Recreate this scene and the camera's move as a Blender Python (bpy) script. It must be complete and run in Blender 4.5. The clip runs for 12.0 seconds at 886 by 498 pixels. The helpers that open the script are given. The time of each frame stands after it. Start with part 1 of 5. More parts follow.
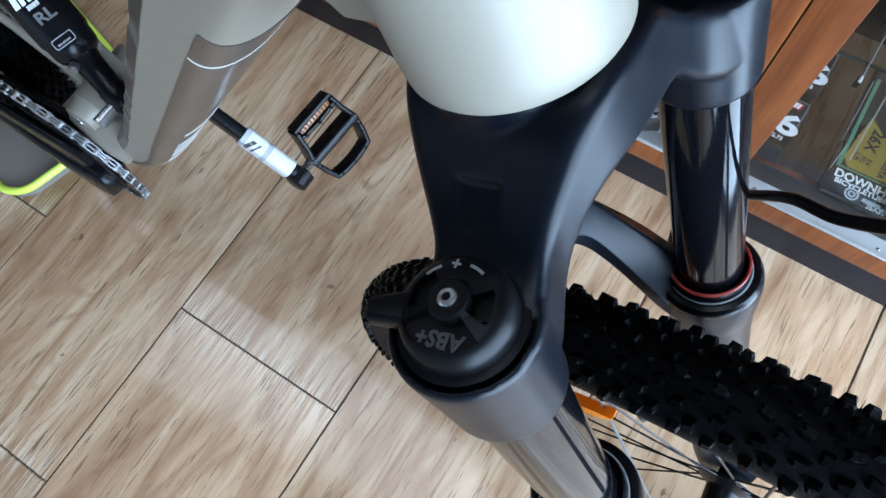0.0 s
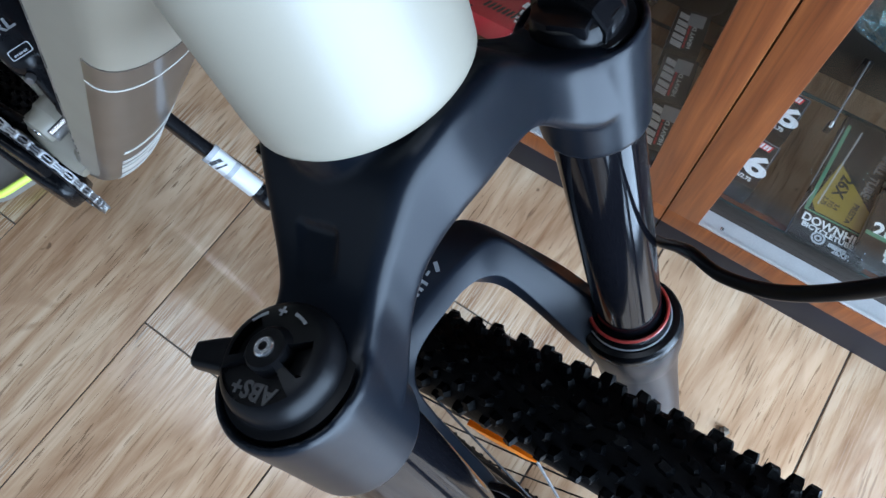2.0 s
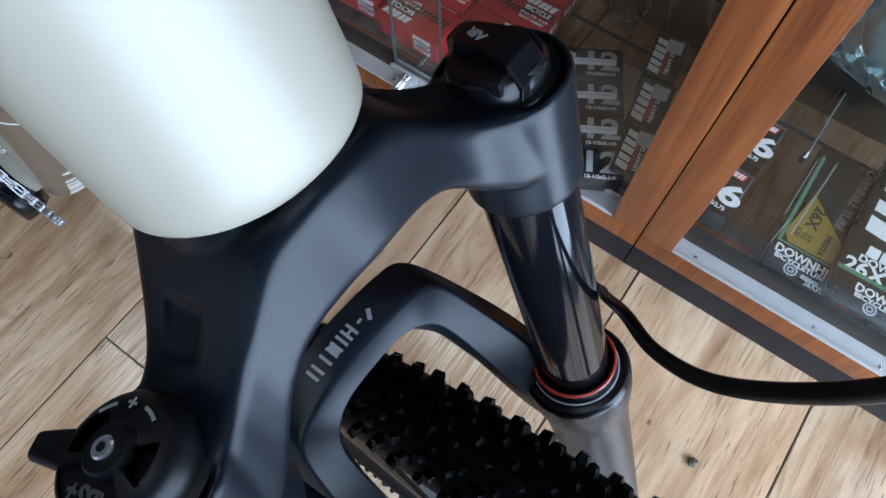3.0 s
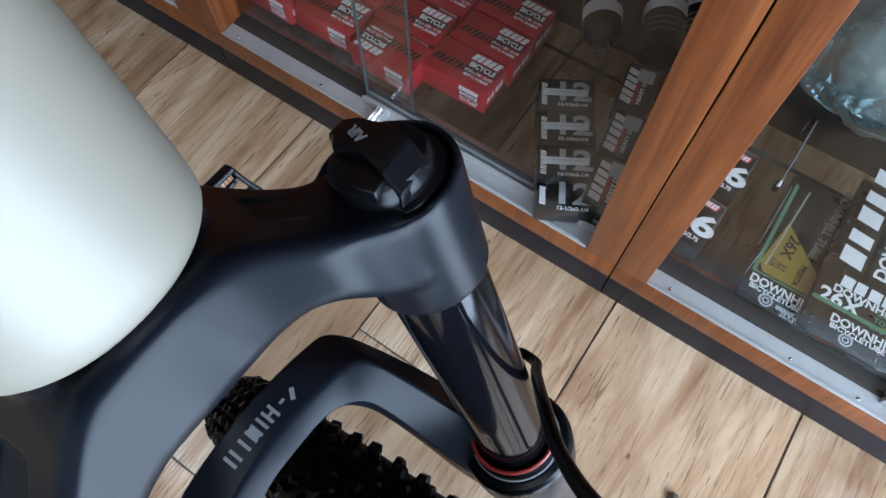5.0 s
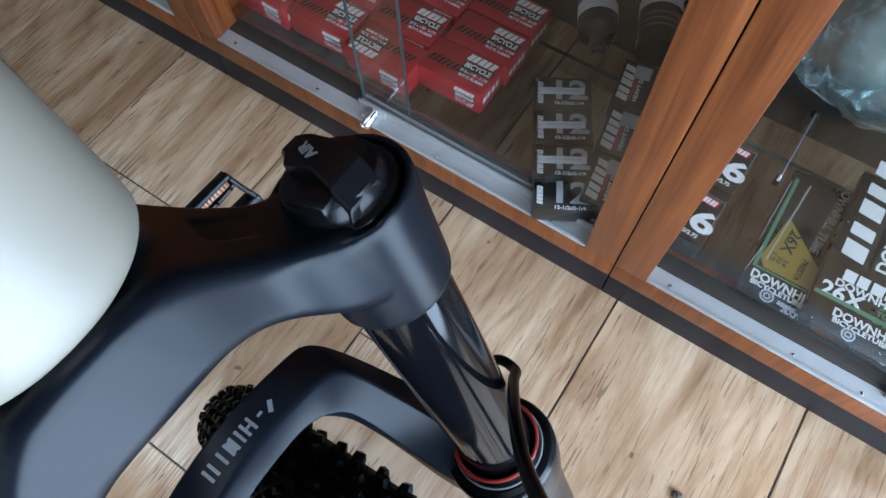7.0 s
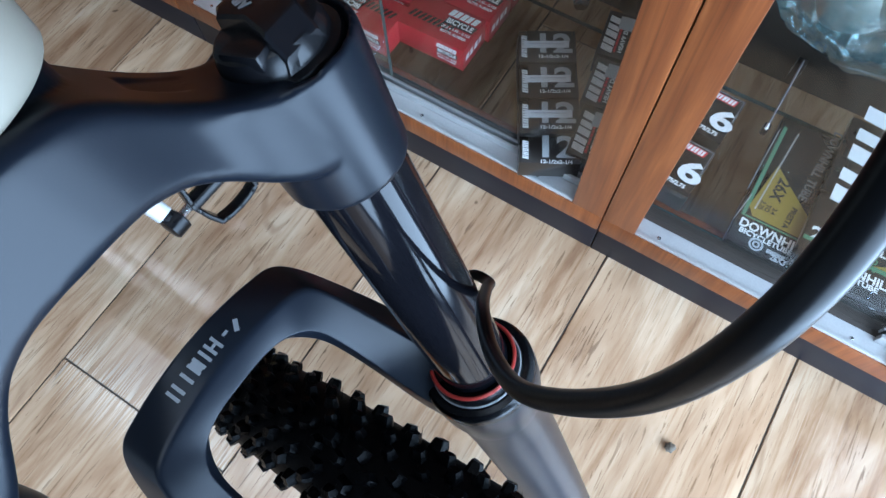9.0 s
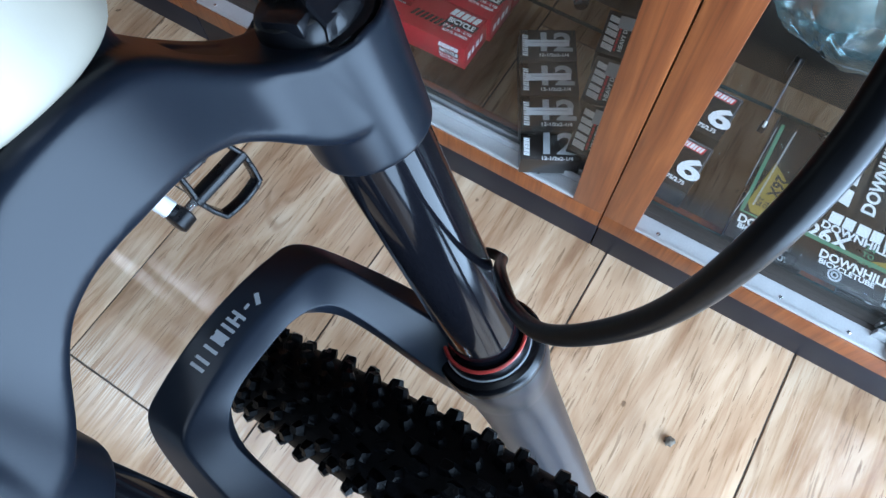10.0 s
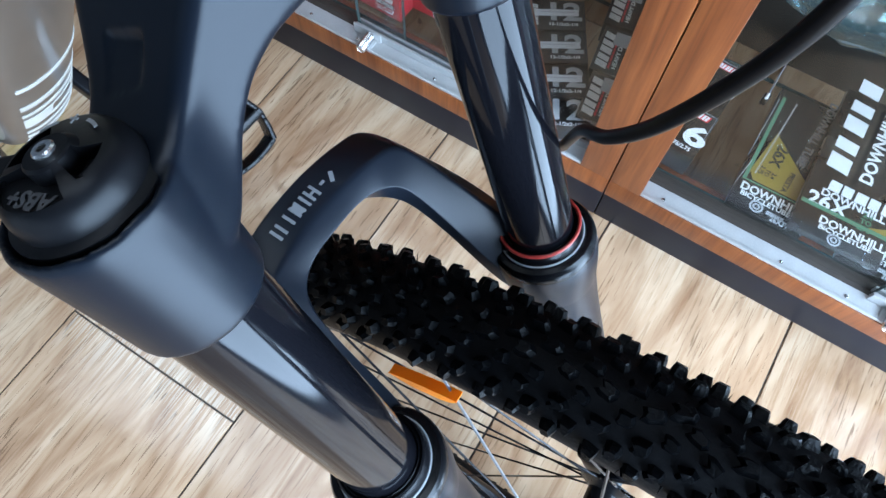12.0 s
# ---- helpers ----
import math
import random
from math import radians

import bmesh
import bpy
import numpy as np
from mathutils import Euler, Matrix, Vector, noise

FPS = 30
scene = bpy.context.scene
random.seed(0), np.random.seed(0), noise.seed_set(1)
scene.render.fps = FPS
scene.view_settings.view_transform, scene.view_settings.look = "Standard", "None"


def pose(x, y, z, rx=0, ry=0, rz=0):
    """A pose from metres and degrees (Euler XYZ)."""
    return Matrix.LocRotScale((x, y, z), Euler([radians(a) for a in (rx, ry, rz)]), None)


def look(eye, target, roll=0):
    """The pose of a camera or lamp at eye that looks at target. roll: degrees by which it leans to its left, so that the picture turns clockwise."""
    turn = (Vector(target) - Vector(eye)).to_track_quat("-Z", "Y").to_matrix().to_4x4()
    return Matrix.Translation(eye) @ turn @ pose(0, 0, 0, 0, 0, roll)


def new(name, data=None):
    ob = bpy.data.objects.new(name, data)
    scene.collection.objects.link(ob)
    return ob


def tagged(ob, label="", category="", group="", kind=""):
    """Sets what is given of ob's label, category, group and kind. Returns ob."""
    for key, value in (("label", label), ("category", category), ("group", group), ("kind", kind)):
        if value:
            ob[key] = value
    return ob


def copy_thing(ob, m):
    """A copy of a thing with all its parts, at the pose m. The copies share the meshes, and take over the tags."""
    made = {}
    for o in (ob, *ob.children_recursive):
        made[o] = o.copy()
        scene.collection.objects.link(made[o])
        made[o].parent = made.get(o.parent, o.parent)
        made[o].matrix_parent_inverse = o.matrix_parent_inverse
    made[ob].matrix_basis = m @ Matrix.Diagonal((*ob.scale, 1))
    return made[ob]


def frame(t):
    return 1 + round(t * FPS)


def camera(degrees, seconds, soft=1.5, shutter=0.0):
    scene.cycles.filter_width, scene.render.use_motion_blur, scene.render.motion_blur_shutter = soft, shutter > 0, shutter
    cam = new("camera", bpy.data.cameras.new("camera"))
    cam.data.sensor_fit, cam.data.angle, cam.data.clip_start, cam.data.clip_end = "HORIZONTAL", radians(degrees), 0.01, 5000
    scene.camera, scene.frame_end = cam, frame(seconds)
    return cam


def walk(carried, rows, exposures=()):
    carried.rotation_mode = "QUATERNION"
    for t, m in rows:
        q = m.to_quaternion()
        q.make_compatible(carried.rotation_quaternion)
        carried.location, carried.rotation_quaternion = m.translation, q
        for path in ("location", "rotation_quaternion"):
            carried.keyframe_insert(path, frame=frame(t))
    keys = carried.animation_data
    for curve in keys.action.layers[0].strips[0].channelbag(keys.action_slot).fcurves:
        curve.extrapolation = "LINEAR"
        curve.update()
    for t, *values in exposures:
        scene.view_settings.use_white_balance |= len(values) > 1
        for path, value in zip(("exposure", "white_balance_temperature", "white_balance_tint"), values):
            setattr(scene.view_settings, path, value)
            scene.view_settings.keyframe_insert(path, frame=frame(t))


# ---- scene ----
cam = camera(68.03, 12.0)
PATH = [
    (0, (-0.03496, -0.53311, 0.97466), (-0.49796, -0.01027, -0.89945), -9.71),
    (0.5, (-0.0262, -0.53077, 0.97126), (-0.48749, -0.01066, -0.90403), -9.76),
    (1, (-0.01826, -0.52702, 0.97363), (-0.49853, 0.00659, -0.89307), -9.95),
    (1.5, (-0.01073, -0.51791, 0.97559), (-0.5009, 0.03302, -0.88349), -8.45),
    (2, (-0.00727, -0.50545, 0.97059), (-0.48962, 0.07954, -0.88012), -5.30),
    (2.5, (-0.00445, -0.48936, 0.96326), (-0.48028, 0.11086, -0.88426), -3.91),
    (3, (-0.00109, -0.47515, 0.9608), (-0.46608, 0.15606, -0.87913), -0.95),
    (3.5, (0.00316, -0.46197, 0.95705), (-0.45534, 0.18164, -0.88021), -0.09),
    (5.5, (0.00755, -0.43321, 0.9626), (-0.47949, 0.25215, -0.85208), -1.20),
    (6, (0.00966, -0.42968, 0.96488), (-0.48957, 0.23889, -0.85275), -2.80),
    (6.5, (0.01261, -0.42776, 0.96067), (-0.47505, 0.24385, -0.85898), -2.27),
    (7, (0.01541, -0.42662, 0.96001), (-0.47738, 0.23956, -0.86025), -3.01),
    (9, (0.03526, -0.43969, 0.939), (-0.41176, 0.18761, -0.90672), -3.72),
    (9.5, (0.03629, -0.44621, 0.94114), (-0.40537, 0.18807, -0.90348), -3.19),
    (10, (0.03634, -0.45548, 0.94323), (-0.40752, 0.18715, -0.89797), -2.89),
    (10.5, (0.03734, -0.46885, 0.94362), (-0.40549, 0.17266, -0.89822), -2.58),
    (11, (0.04047, -0.48343, 0.94488), (-0.39913, 0.16069, -0.89682), -2.19),
    (11.5, (0.03787, -0.49974, 0.94278), (-0.39024, 0.15149, -0.89913), -1.09),
    (12, (0.03414, -0.51729, 0.93725), (-0.36517, 0.1453, -0.90707), 1.39),
]
walk(cam, [(t, look(eye, target, roll)) for t, eye, target, roll in PATH],
     exposures=[(0.0, 0.48, 5880, 10), (2.0, 0.38, 5880, 11), (3.0, 0.31, 6150, 13), (3.5, 0.2, 6420, 14), (5.5, 0.3, 6260, 14), (7.0, 0.34, 6050, 12), (9.0, 0.73, 5620, 9), (11.0, 0.74, 5690, 9), (12.0, 0.9, 5820, 9)])

# ---- light ----
world = bpy.data.worlds.new("sky")
scene.world = world
world.use_nodes = True
wn = world.node_tree.nodes
sky = wn.new("ShaderNodeTexSky")
sky.sky_type, sky.sun_disc = "NISHITA", False
sky.sun_elevation, sky.sun_rotation = radians(50), radians(160)
world.node_tree.links.new(sky.outputs["Color"], wn["Background"].inputs["Color"])
wn["Background"].inputs["Strength"].default_value = 0.06


def area_lamp(name, m, width, height, watts, colour):
    data = bpy.data.lights.new(name, "AREA")
    data.shape, data.size, data.size_y, data.energy, data.color = "RECTANGLE", width, height, watts, colour
    ob = new(name, data)
    ob.matrix_world = m
    return ob


# low area lamps: daylight through the shop front, and added fill from the south
area_lamp("shopfront_daylight", look((1.0, -0.9, 0.77), (0, -0.9, 0.77)), 1.7, 1.44, 97, (0.63, 0.81, 1.0))
area_lamp("south_fill_lamp", look((-1.0, -2.36, 0.72), (-1.0, 0, 0.72)), 2.8, 1.36, 4, (0.68, 0.84, 1.0))


# ---- materials ----
def material(name, base, rough=0.5, metal=0.0, coat=0.0, spec=0.5):
    m = bpy.data.materials.new(name)
    m.use_nodes = True
    b = m.node_tree.nodes["Principled BSDF"]
    b.inputs["Base Color"].default_value = (*base, 1)
    b.inputs["Roughness"].default_value = rough
    b.inputs["Metallic"].default_value = metal
    b.inputs["Coat Weight"].default_value = coat
    b.inputs["Coat Roughness"].default_value = 0.06
    b.inputs["Specular IOR Level"].default_value = spec
    return m


def nodes_of(m):
    return m.node_tree.nodes, m.node_tree.links, m.node_tree.nodes["Principled BSDF"]


def ramp(nodes, stops):
    r = nodes.new("ShaderNodeValToRGB")
    e = r.color_ramp.elements
    while len(e) < len(stops):
        e.new(0.5)
    for k, (pos, col) in enumerate(stops):
        e[k].position, e[k].color = pos, (*col, 1)
    return r


def noise_node(nodes, links, coord, scale, detail=4, stretch=(1, 1, 1), distort=0.0, rough=0.55):
    mp = nodes.new("ShaderNodeMapping")
    mp.inputs["Scale"].default_value = stretch
    links.new(coord, mp.inputs["Vector"])
    n = nodes.new("ShaderNodeTexNoise")
    n.inputs["Scale"].default_value, n.inputs["Detail"].default_value = scale, detail
    n.inputs["Distortion"].default_value, n.inputs["Roughness"].default_value = distort, rough
    links.new(mp.outputs["Vector"], n.inputs["Vector"])
    return n


def worn(name, base, rough=0.5, metal=0.0, coat=0.0, grain=300, vary=0.12, bump=0.02, spec=0.5, size=12):
    """A surface with two scales of variation in colour, gloss and relief."""
    m = material(name, base, rough, metal, coat, spec)
    nodes, links, b = nodes_of(m)
    co = nodes.new("ShaderNodeTexCoord").outputs["Object"]
    big, fine = noise_node(nodes, links, co, size, 5), noise_node(nodes, links, co, grain, 3)
    lo, hi = [c * (1 - vary) for c in base], [min(1, c * (1 + vary)) for c in base]
    r = ramp(nodes, ((0.3, lo), (0.7, hi)))
    mix = nodes.new("ShaderNodeMath")
    mix.operation = "MULTIPLY_ADD"
    mix.inputs[1].default_value, mix.inputs[2].default_value = 0.35, 0.0
    links.new(fine.outputs["Fac"], mix.inputs[0])
    add = nodes.new("ShaderNodeMath")
    add.operation = "MULTIPLY_ADD"
    add.inputs[1].default_value = 0.65
    links.new(big.outputs["Fac"], add.inputs[0])
    links.new(mix.outputs[0], add.inputs[2])
    links.new(add.outputs[0], r.inputs["Fac"])
    links.new(r.outputs["Color"], b.inputs["Base Color"])
    rr = nodes.new("ShaderNodeMapRange")
    rr.inputs["To Min"].default_value, rr.inputs["To Max"].default_value = max(0.02, rough * 0.85), min(1, rough * 1.18)
    links.new(big.outputs["Fac"], rr.inputs["Value"])
    links.new(rr.outputs["Result"], b.inputs["Roughness"])
    if bump:
        bp = nodes.new("ShaderNodeBump")
        bp.inputs["Strength"].default_value, bp.inputs["Distance"].default_value = bump, 0.001
        links.new(fine.outputs["Fac"], bp.inputs["Height"])
        links.new(bp.outputs["Normal"], b.inputs["Normal"])
    return m


def wood_tile_material():
    m = material("wood_look_tile", (0.4, 0.3, 0.2), 0.3)
    nodes, links, b = nodes_of(m)
    tc = nodes.new("ShaderNodeTexCoord")
    info = nodes.new("ShaderNodeObjectInfo")
    sc = nodes.new("ShaderNodeVectorMath")
    sc.operation = "SCALE"
    sc.inputs[0].default_value = (7.0, 13.0, 29.0)
    links.new(info.outputs["Random"], sc.inputs["Scale"])
    add = nodes.new("ShaderNodeVectorMath")
    links.new(tc.outputs["Object"], add.inputs[0])
    links.new(sc.outputs["Vector"], add.inputs[1])
    co = add.outputs["Vector"]
    figure = noise_node(nodes, links, co, 4.2, 5, (2.3, 0.5, 1), 1.6, 0.55)
    streak = noise_node(nodes, links, co, 24, 7, (2.4, 0.14, 1), 0.9, 0.68)
    fleck = noise_node(nodes, links, co, 150, 2, (2.4, 0.06, 1), 0.3, 0.5)
    pore = noise_node(nodes, links, co, 120, 3, (2.2, 0.13, 1), 0.8, 0.5)
    knot = noise_node(nodes, links, co, 26, 2, (1.0, 0.75, 1), 0.6, 0.5)
    pale = noise_node(nodes, links, co, 3.2, 3, (1.6, 0.8, 1), 0.8)
    rings = noise_node(nodes, links, co, 1.7, 2.5, (2.6, 0.42, 1), 0.9, 0.45)
    base = ramp(nodes, ((0.28, (0.235, 0.129, 0.07)), (0.42, (0.355, 0.221, 0.13)), (0.54, (0.445, 0.3, 0.188)), (0.7, (0.525, 0.387, 0.262))))
    links.new(figure.outputs["Fac"], base.inputs["Fac"])
    st = ramp(nodes, ((0.33, (0.58, 0.46, 0.36)), (0.48, (0.93, 0.9, 0.86)), (0.7, (1.0, 1.0, 1.0))))
    links.new(streak.outputs["Fac"], st.inputs["Fac"])

    def layer(under, over, fac, blend="MIX"):
        mx = nodes.new("ShaderNodeMixRGB")
        mx.blend_type = blend
        for sock, val in ((mx.inputs[0], fac), (mx.inputs[1], under), (mx.inputs[2], over)):
            if isinstance(val, bpy.types.NodeSocket):
                links.new(val, sock)
            else:
                sock.default_value = val
        return mx.outputs["Color"]

    def times(p, q):
        mt = nodes.new("ShaderNodeMath")
        mt.operation = "MULTIPLY"
        links.new(p, mt.inputs[0])
        links.new(q, mt.inputs[1])
        return mt.outputs[0]

    def mask(n, lo, hi, low=0.0, top=1.0):
        rp = ramp(nodes, ((lo, (low,) * 3), (hi, (top,) * 3)))
        links.new(n.outputs["Fac"], rp.inputs["Fac"])
        return rp.outputs["Color"]
    col = layer(base.outputs["Color"], st.outputs["Color"], 0.72, "MULTIPLY")
    # cathedral figure: thin brown growth lines that follow a slow noise
    turns, wave, line = nodes.new("ShaderNodeMath"), nodes.new("ShaderNodeMath"), nodes.new("ShaderNodeMapRange")
    turns.operation, wave.operation = "MULTIPLY", "SINE"
    turns.inputs[1].default_value = 95.0
    links.new(rings.outputs["Fac"], turns.inputs[0])
    links.new(turns.outputs[0], wave.inputs[0])
    for key, value in (("From Min", 0.35), ("From Max", 1.0), ("To Min", 0.0), ("To Max", 0.5)):
        line.inputs[key].default_value = value
    links.new(wave.outputs[0], line.inputs["Value"])
    col = layer(col, (0.2, 0.105, 0.052, 1), times(line.outputs["Result"], mask(streak, 0.42, 0.6)))
    col = layer(col, (0.62, 0.49, 0.35, 1), times(mask(fleck, 0.6, 0.66), mask(pale, 0.48, 0.66, 0.0, 0.2)))
    col = layer(col, (0.12, 0.07, 0.038, 1), times(mask(pore, 0.6, 0.65, 0.0, 0.8), mask(pale, 0.4, 0.62, 1.0, 0.3)))
    # pale combed lines towards the short ends of each tile
    sep, far, ends = nodes.new("ShaderNodeSeparateXYZ"), nodes.new("ShaderNodeMath"), nodes.new("ShaderNodeMapRange")
    far.operation = "ABSOLUTE"
    links.new(tc.outputs["Object"], sep.inputs[0])
    links.new(sep.outputs["Y"], far.inputs[0])
    links.new(far.outputs[0], ends.inputs["Value"])
    for key, value in (("From Min", 0.235), ("From Max", 0.3), ("To Min", 0.0), ("To Max", 0.5)):
        ends.inputs[key].default_value = value
    col = layer(col, (0.64, 0.53, 0.4, 1), times(mask(fleck, 0.5, 0.54), ends.outputs["Result"]))
    col = layer(col, (0.1, 0.058, 0.032, 1), mask(knot, 0.735, 0.775, 0.0, 0.75))
    tone = nodes.new("ShaderNodeMapRange")
    tone.inputs["To Min"].default_value, tone.inputs["To Max"].default_value = 0.9, 1.12
    links.new(info.outputs["Random"], tone.inputs["Value"])
    hsv = nodes.new("ShaderNodeHueSaturation")
    links.new(tone.outputs["Result"], hsv.inputs["Value"])
    links.new(col, hsv.inputs["Color"])
    links.new(hsv.outputs["Color"], b.inputs["Base Color"])
    rg = nodes.new("ShaderNodeMapRange")
    rg.inputs["To Min"].default_value, rg.inputs["To Max"].default_value = 0.07, 0.14
    links.new(pale.outputs["Fac"], rg.inputs["Value"])
    links.new(rg.outputs["Result"], b.inputs["Roughness"])
    bp = nodes.new("ShaderNodeBump")
    bp.inputs["Strength"].default_value, bp.inputs["Distance"].default_value = 0.26, 0.0006
    links.new(streak.outputs["Fac"], bp.inputs["Height"])
    links.new(bp.outputs["Normal"], b.inputs["Normal"])
    return m


def laminate_material():
    m = material("orange_wood_laminate", (0.36, 0.13, 0.04), 0.35)
    nodes, links, b = nodes_of(m)
    tc = nodes.new("ShaderNodeTexCoord").outputs["Object"]
    figure = noise_node(nodes, links, tc, 9, 5, (4.0, 4.0, 0.24), 2.0)
    fine = noise_node(nodes, links, tc, 60, 5, (4, 4, 0.14), 0.4)
    r = ramp(nodes, ((0.3, (0.07, 0.0158, 0.0037)), (0.44, (0.132, 0.0335, 0.0082)), (0.58, (0.19, 0.054, 0.0134)), (0.72, (0.28, 0.092, 0.0265))))
    mx = nodes.new("ShaderNodeMixRGB")
    mx.inputs[0].default_value = 0.42
    links.new(figure.outputs["Fac"], mx.inputs[1])
    links.new(fine.outputs["Fac"], mx.inputs[2])
    links.new(mx.outputs["Color"], r.inputs["Fac"])
    links.new(r.outputs["Color"], b.inputs["Base Color"])
    bp = nodes.new("ShaderNodeBump")
    bp.inputs["Strength"].default_value, bp.inputs["Distance"].default_value = 0.08, 0.0005
    links.new(fine.outputs["Fac"], bp.inputs["Height"])
    links.new(bp.outputs["Normal"], b.inputs["Normal"])
    return m


def glass_material(name, tint, gloss=1.0, haze=0.0, cloud=0.0):
    """Clear sheet: it lets light straight through and mirrors more at a slant."""
    m = bpy.data.materials.new(name)
    m.use_nodes = True
    nodes, links = m.node_tree.nodes, m.node_tree.links
    nodes.clear()
    out = nodes.new("ShaderNodeOutputMaterial")
    tr, gl = nodes.new("ShaderNodeBsdfTransparent"), nodes.new("ShaderNodeBsdfGlossy")
    tr.inputs["Color"].default_value = (*tint, 1)
    gl.inputs["Roughness"].default_value = 0.02 + haze
    lw = nodes.new("ShaderNodeLayerWeight")
    power = nodes.new("ShaderNodeMath")
    power.operation = "POWER"
    power.inputs[1].default_value = 3.6
    links.new(lw.outputs["Facing"], power.inputs[0])
    mul = nodes.new("ShaderNodeMath")
    mul.operation = "MULTIPLY_ADD"
    mul.inputs[1].default_value, mul.inputs[2].default_value = 0.9 * gloss, 0.065 * gloss
    mix = nodes.new("ShaderNodeMixShader")
    links.new(power.outputs[0], mul.inputs[0])
    links.new(mul.outputs[0], mix.inputs["Fac"])
    links.new(tr.outputs["BSDF"], mix.inputs[1])
    links.new(gl.outputs["BSDF"], mix.inputs[2])
    if cloud:
        df = nodes.new("ShaderNodeBsdfDiffuse")
        df.inputs["Color"].default_value = (0.19, 0.275, 0.28, 1)
        cm = nodes.new("ShaderNodeMixShader")
        cm.inputs["Fac"].default_value = cloud
        links.new(mix.outputs["Shader"], cm.inputs[1])
        links.new(df.outputs["BSDF"], cm.inputs[2])
        mix = cm
    links.new(mix.outputs["Shader"], out.inputs["Surface"])
    return m


TILE = wood_tile_material()
LAMINATE = laminate_material()
GROUT = worn("dark_grout", (0.07, 0.055, 0.042), 0.9, grain=500, bump=0.3)
WHITE_WALL = worn("grey_wall_paint", (0.12, 0.13, 0.145), 0.8, grain=150, vary=0.04, bump=0.1, size=2)
CEILING = worn("grey_ceiling_paint", (0.045, 0.05, 0.06), 0.85, vary=0.03, size=2)
PLINTH = worn("charcoal_plinth_board", (0.008, 0.0082, 0.012), 0.45, vary=0.2, grain=220, bump=0.05, spec=0.25)
ALU = worn("brushed_aluminium", (0.4, 0.395, 0.385), 0.38, 0.4, vary=0.1, grain=400, size=25)
STEEL = worn("bright_steel", (0.62, 0.62, 0.63), 0.22, 0.95, vary=0.1)
CHAIN_STEEL = worn("dark_chain_steel", (0.21, 0.21, 0.215), 0.34, 0.85, vary=0.3)
GLASS = glass_material("clear_glass", (0.97, 0.98, 0.97), 0.5)
SHELF_GLASS = glass_material("shelf_glass", (0.96, 0.97, 0.96), 0.3)
GLASS_EDGE = worn("green_glass_edge", (0.03, 0.042, 0.04), 0.45, spec=0.2)
CROWN = worn("satin_charcoal_anodised", (0.0028, 0.0041, 0.0068), 0.31, 0.0, grain=1600, vary=0.07, bump=0.02, spec=0.16)
LOWERS = worn("satin_graphite_paint", (0.007, 0.0091, 0.0138), 0.29, 0.0, grain=1500, vary=0.07, bump=0.02, spec=0.19)
STANCHION = worn("gloss_black_stanchion", (0.003, 0.003, 0.004), 0.08, 0.0, 0.0, vary=0.1, bump=0, spec=0.15)
BLACK_PLASTIC = worn("black_plastic", (0.0035, 0.0036, 0.0045), 0.27, grain=900, vary=0.2, bump=0.02, spec=0.2)
KNOB_PLASTIC = worn("satin_black_knob_plastic", (0.003, 0.0031, 0.0038), 0.36, grain=900, vary=0.2, bump=0.03, spec=0.13)
MATT_BLACK = worn("matt_black_plastic", (0.012, 0.012, 0.013), 0.55, grain=900, vary=0.2, bump=0.05)
RUBBER = worn("black_tyre_rubber", (0.0016, 0.0016, 0.002), 0.55, grain=500, vary=0.3, bump=0.3, spec=0.06)
KNOB = worn("black_tread_rubber", (0.0009, 0.001, 0.0013), 0.3, grain=700, vary=0.3, bump=0.5, spec=0.062)
HOSE = worn("black_hose_sleeve", (0.0022, 0.0022, 0.0026), 0.3, vary=0.15, grain=500, spec=0.1)
PEARL = worn("pearl_white_paint", (0.187, 0.168, 0.132), 0.4, 0.0, 0.0, grain=2500, vary=0.03, bump=0, spec=0.42)
TAUPE = worn("taupe_metallic_paint", (0.066, 0.052, 0.042), 0.34, 0.2, 0.25, grain=2500, vary=0.06, bump=0)
CREAM_INK = worn("cream_decal", (0.4, 0.385, 0.345), 0.4, vary=0.04, bump=0)
BROWN_INK = worn("dark_taupe_decal", (0.075, 0.065, 0.055), 0.35, vary=0.08, bump=0)
GREY_INK = worn("grey_print", (0.36, 0.37, 0.38), 0.5, vary=0.08, bump=0)
MARK_INK = worn("silver_grey_print", (0.2, 0.205, 0.215), 0.4, vary=0.08, bump=0)
DIM_INK = worn("dim_grey_print", (0.12, 0.12, 0.125), 0.5, vary=0.08, bump=0)
KNOB_INK = worn("faint_grey_print", (0.055, 0.056, 0.06), 0.45, vary=0.1, bump=0)
WHITE_INK = worn("white_print", (0.66, 0.66, 0.65), 0.5, vary=0.05, bump=0)
RED_INK = worn("red_print", (0.55, 0.02, 0.03), 0.45, vary=0.08, bump=0)
BLACK_INK = worn("black_print", (0.014, 0.012, 0.012), 0.4, vary=0.1, bump=0)
RED_RING = worn("red_o_ring", (0.34, 0.032, 0.024), 0.35, vary=0.1)
RED_CARD = worn("glossy_red_card", (0.33, 0.013, 0.022), 0.33, coat=0.3, vary=0.1, grain=250)
DARK_CARD = worn("glossy_black_card", (0.0115, 0.009, 0.0074), 0.28, coat=0.2, vary=0.2, grain=250)
YELLOW_INK = worn("mustard_print", (0.22, 0.155, 0.022), 0.4, vary=0.1, bump=0)
GREEN_INK = worn("green_print", (0.07, 0.18, 0.105), 0.4, vary=0.1, bump=0)
WHITE_WRAP = worn("white_foam_wrap", (0.62, 0.62, 0.61), 0.5, vary=0.05, grain=200)
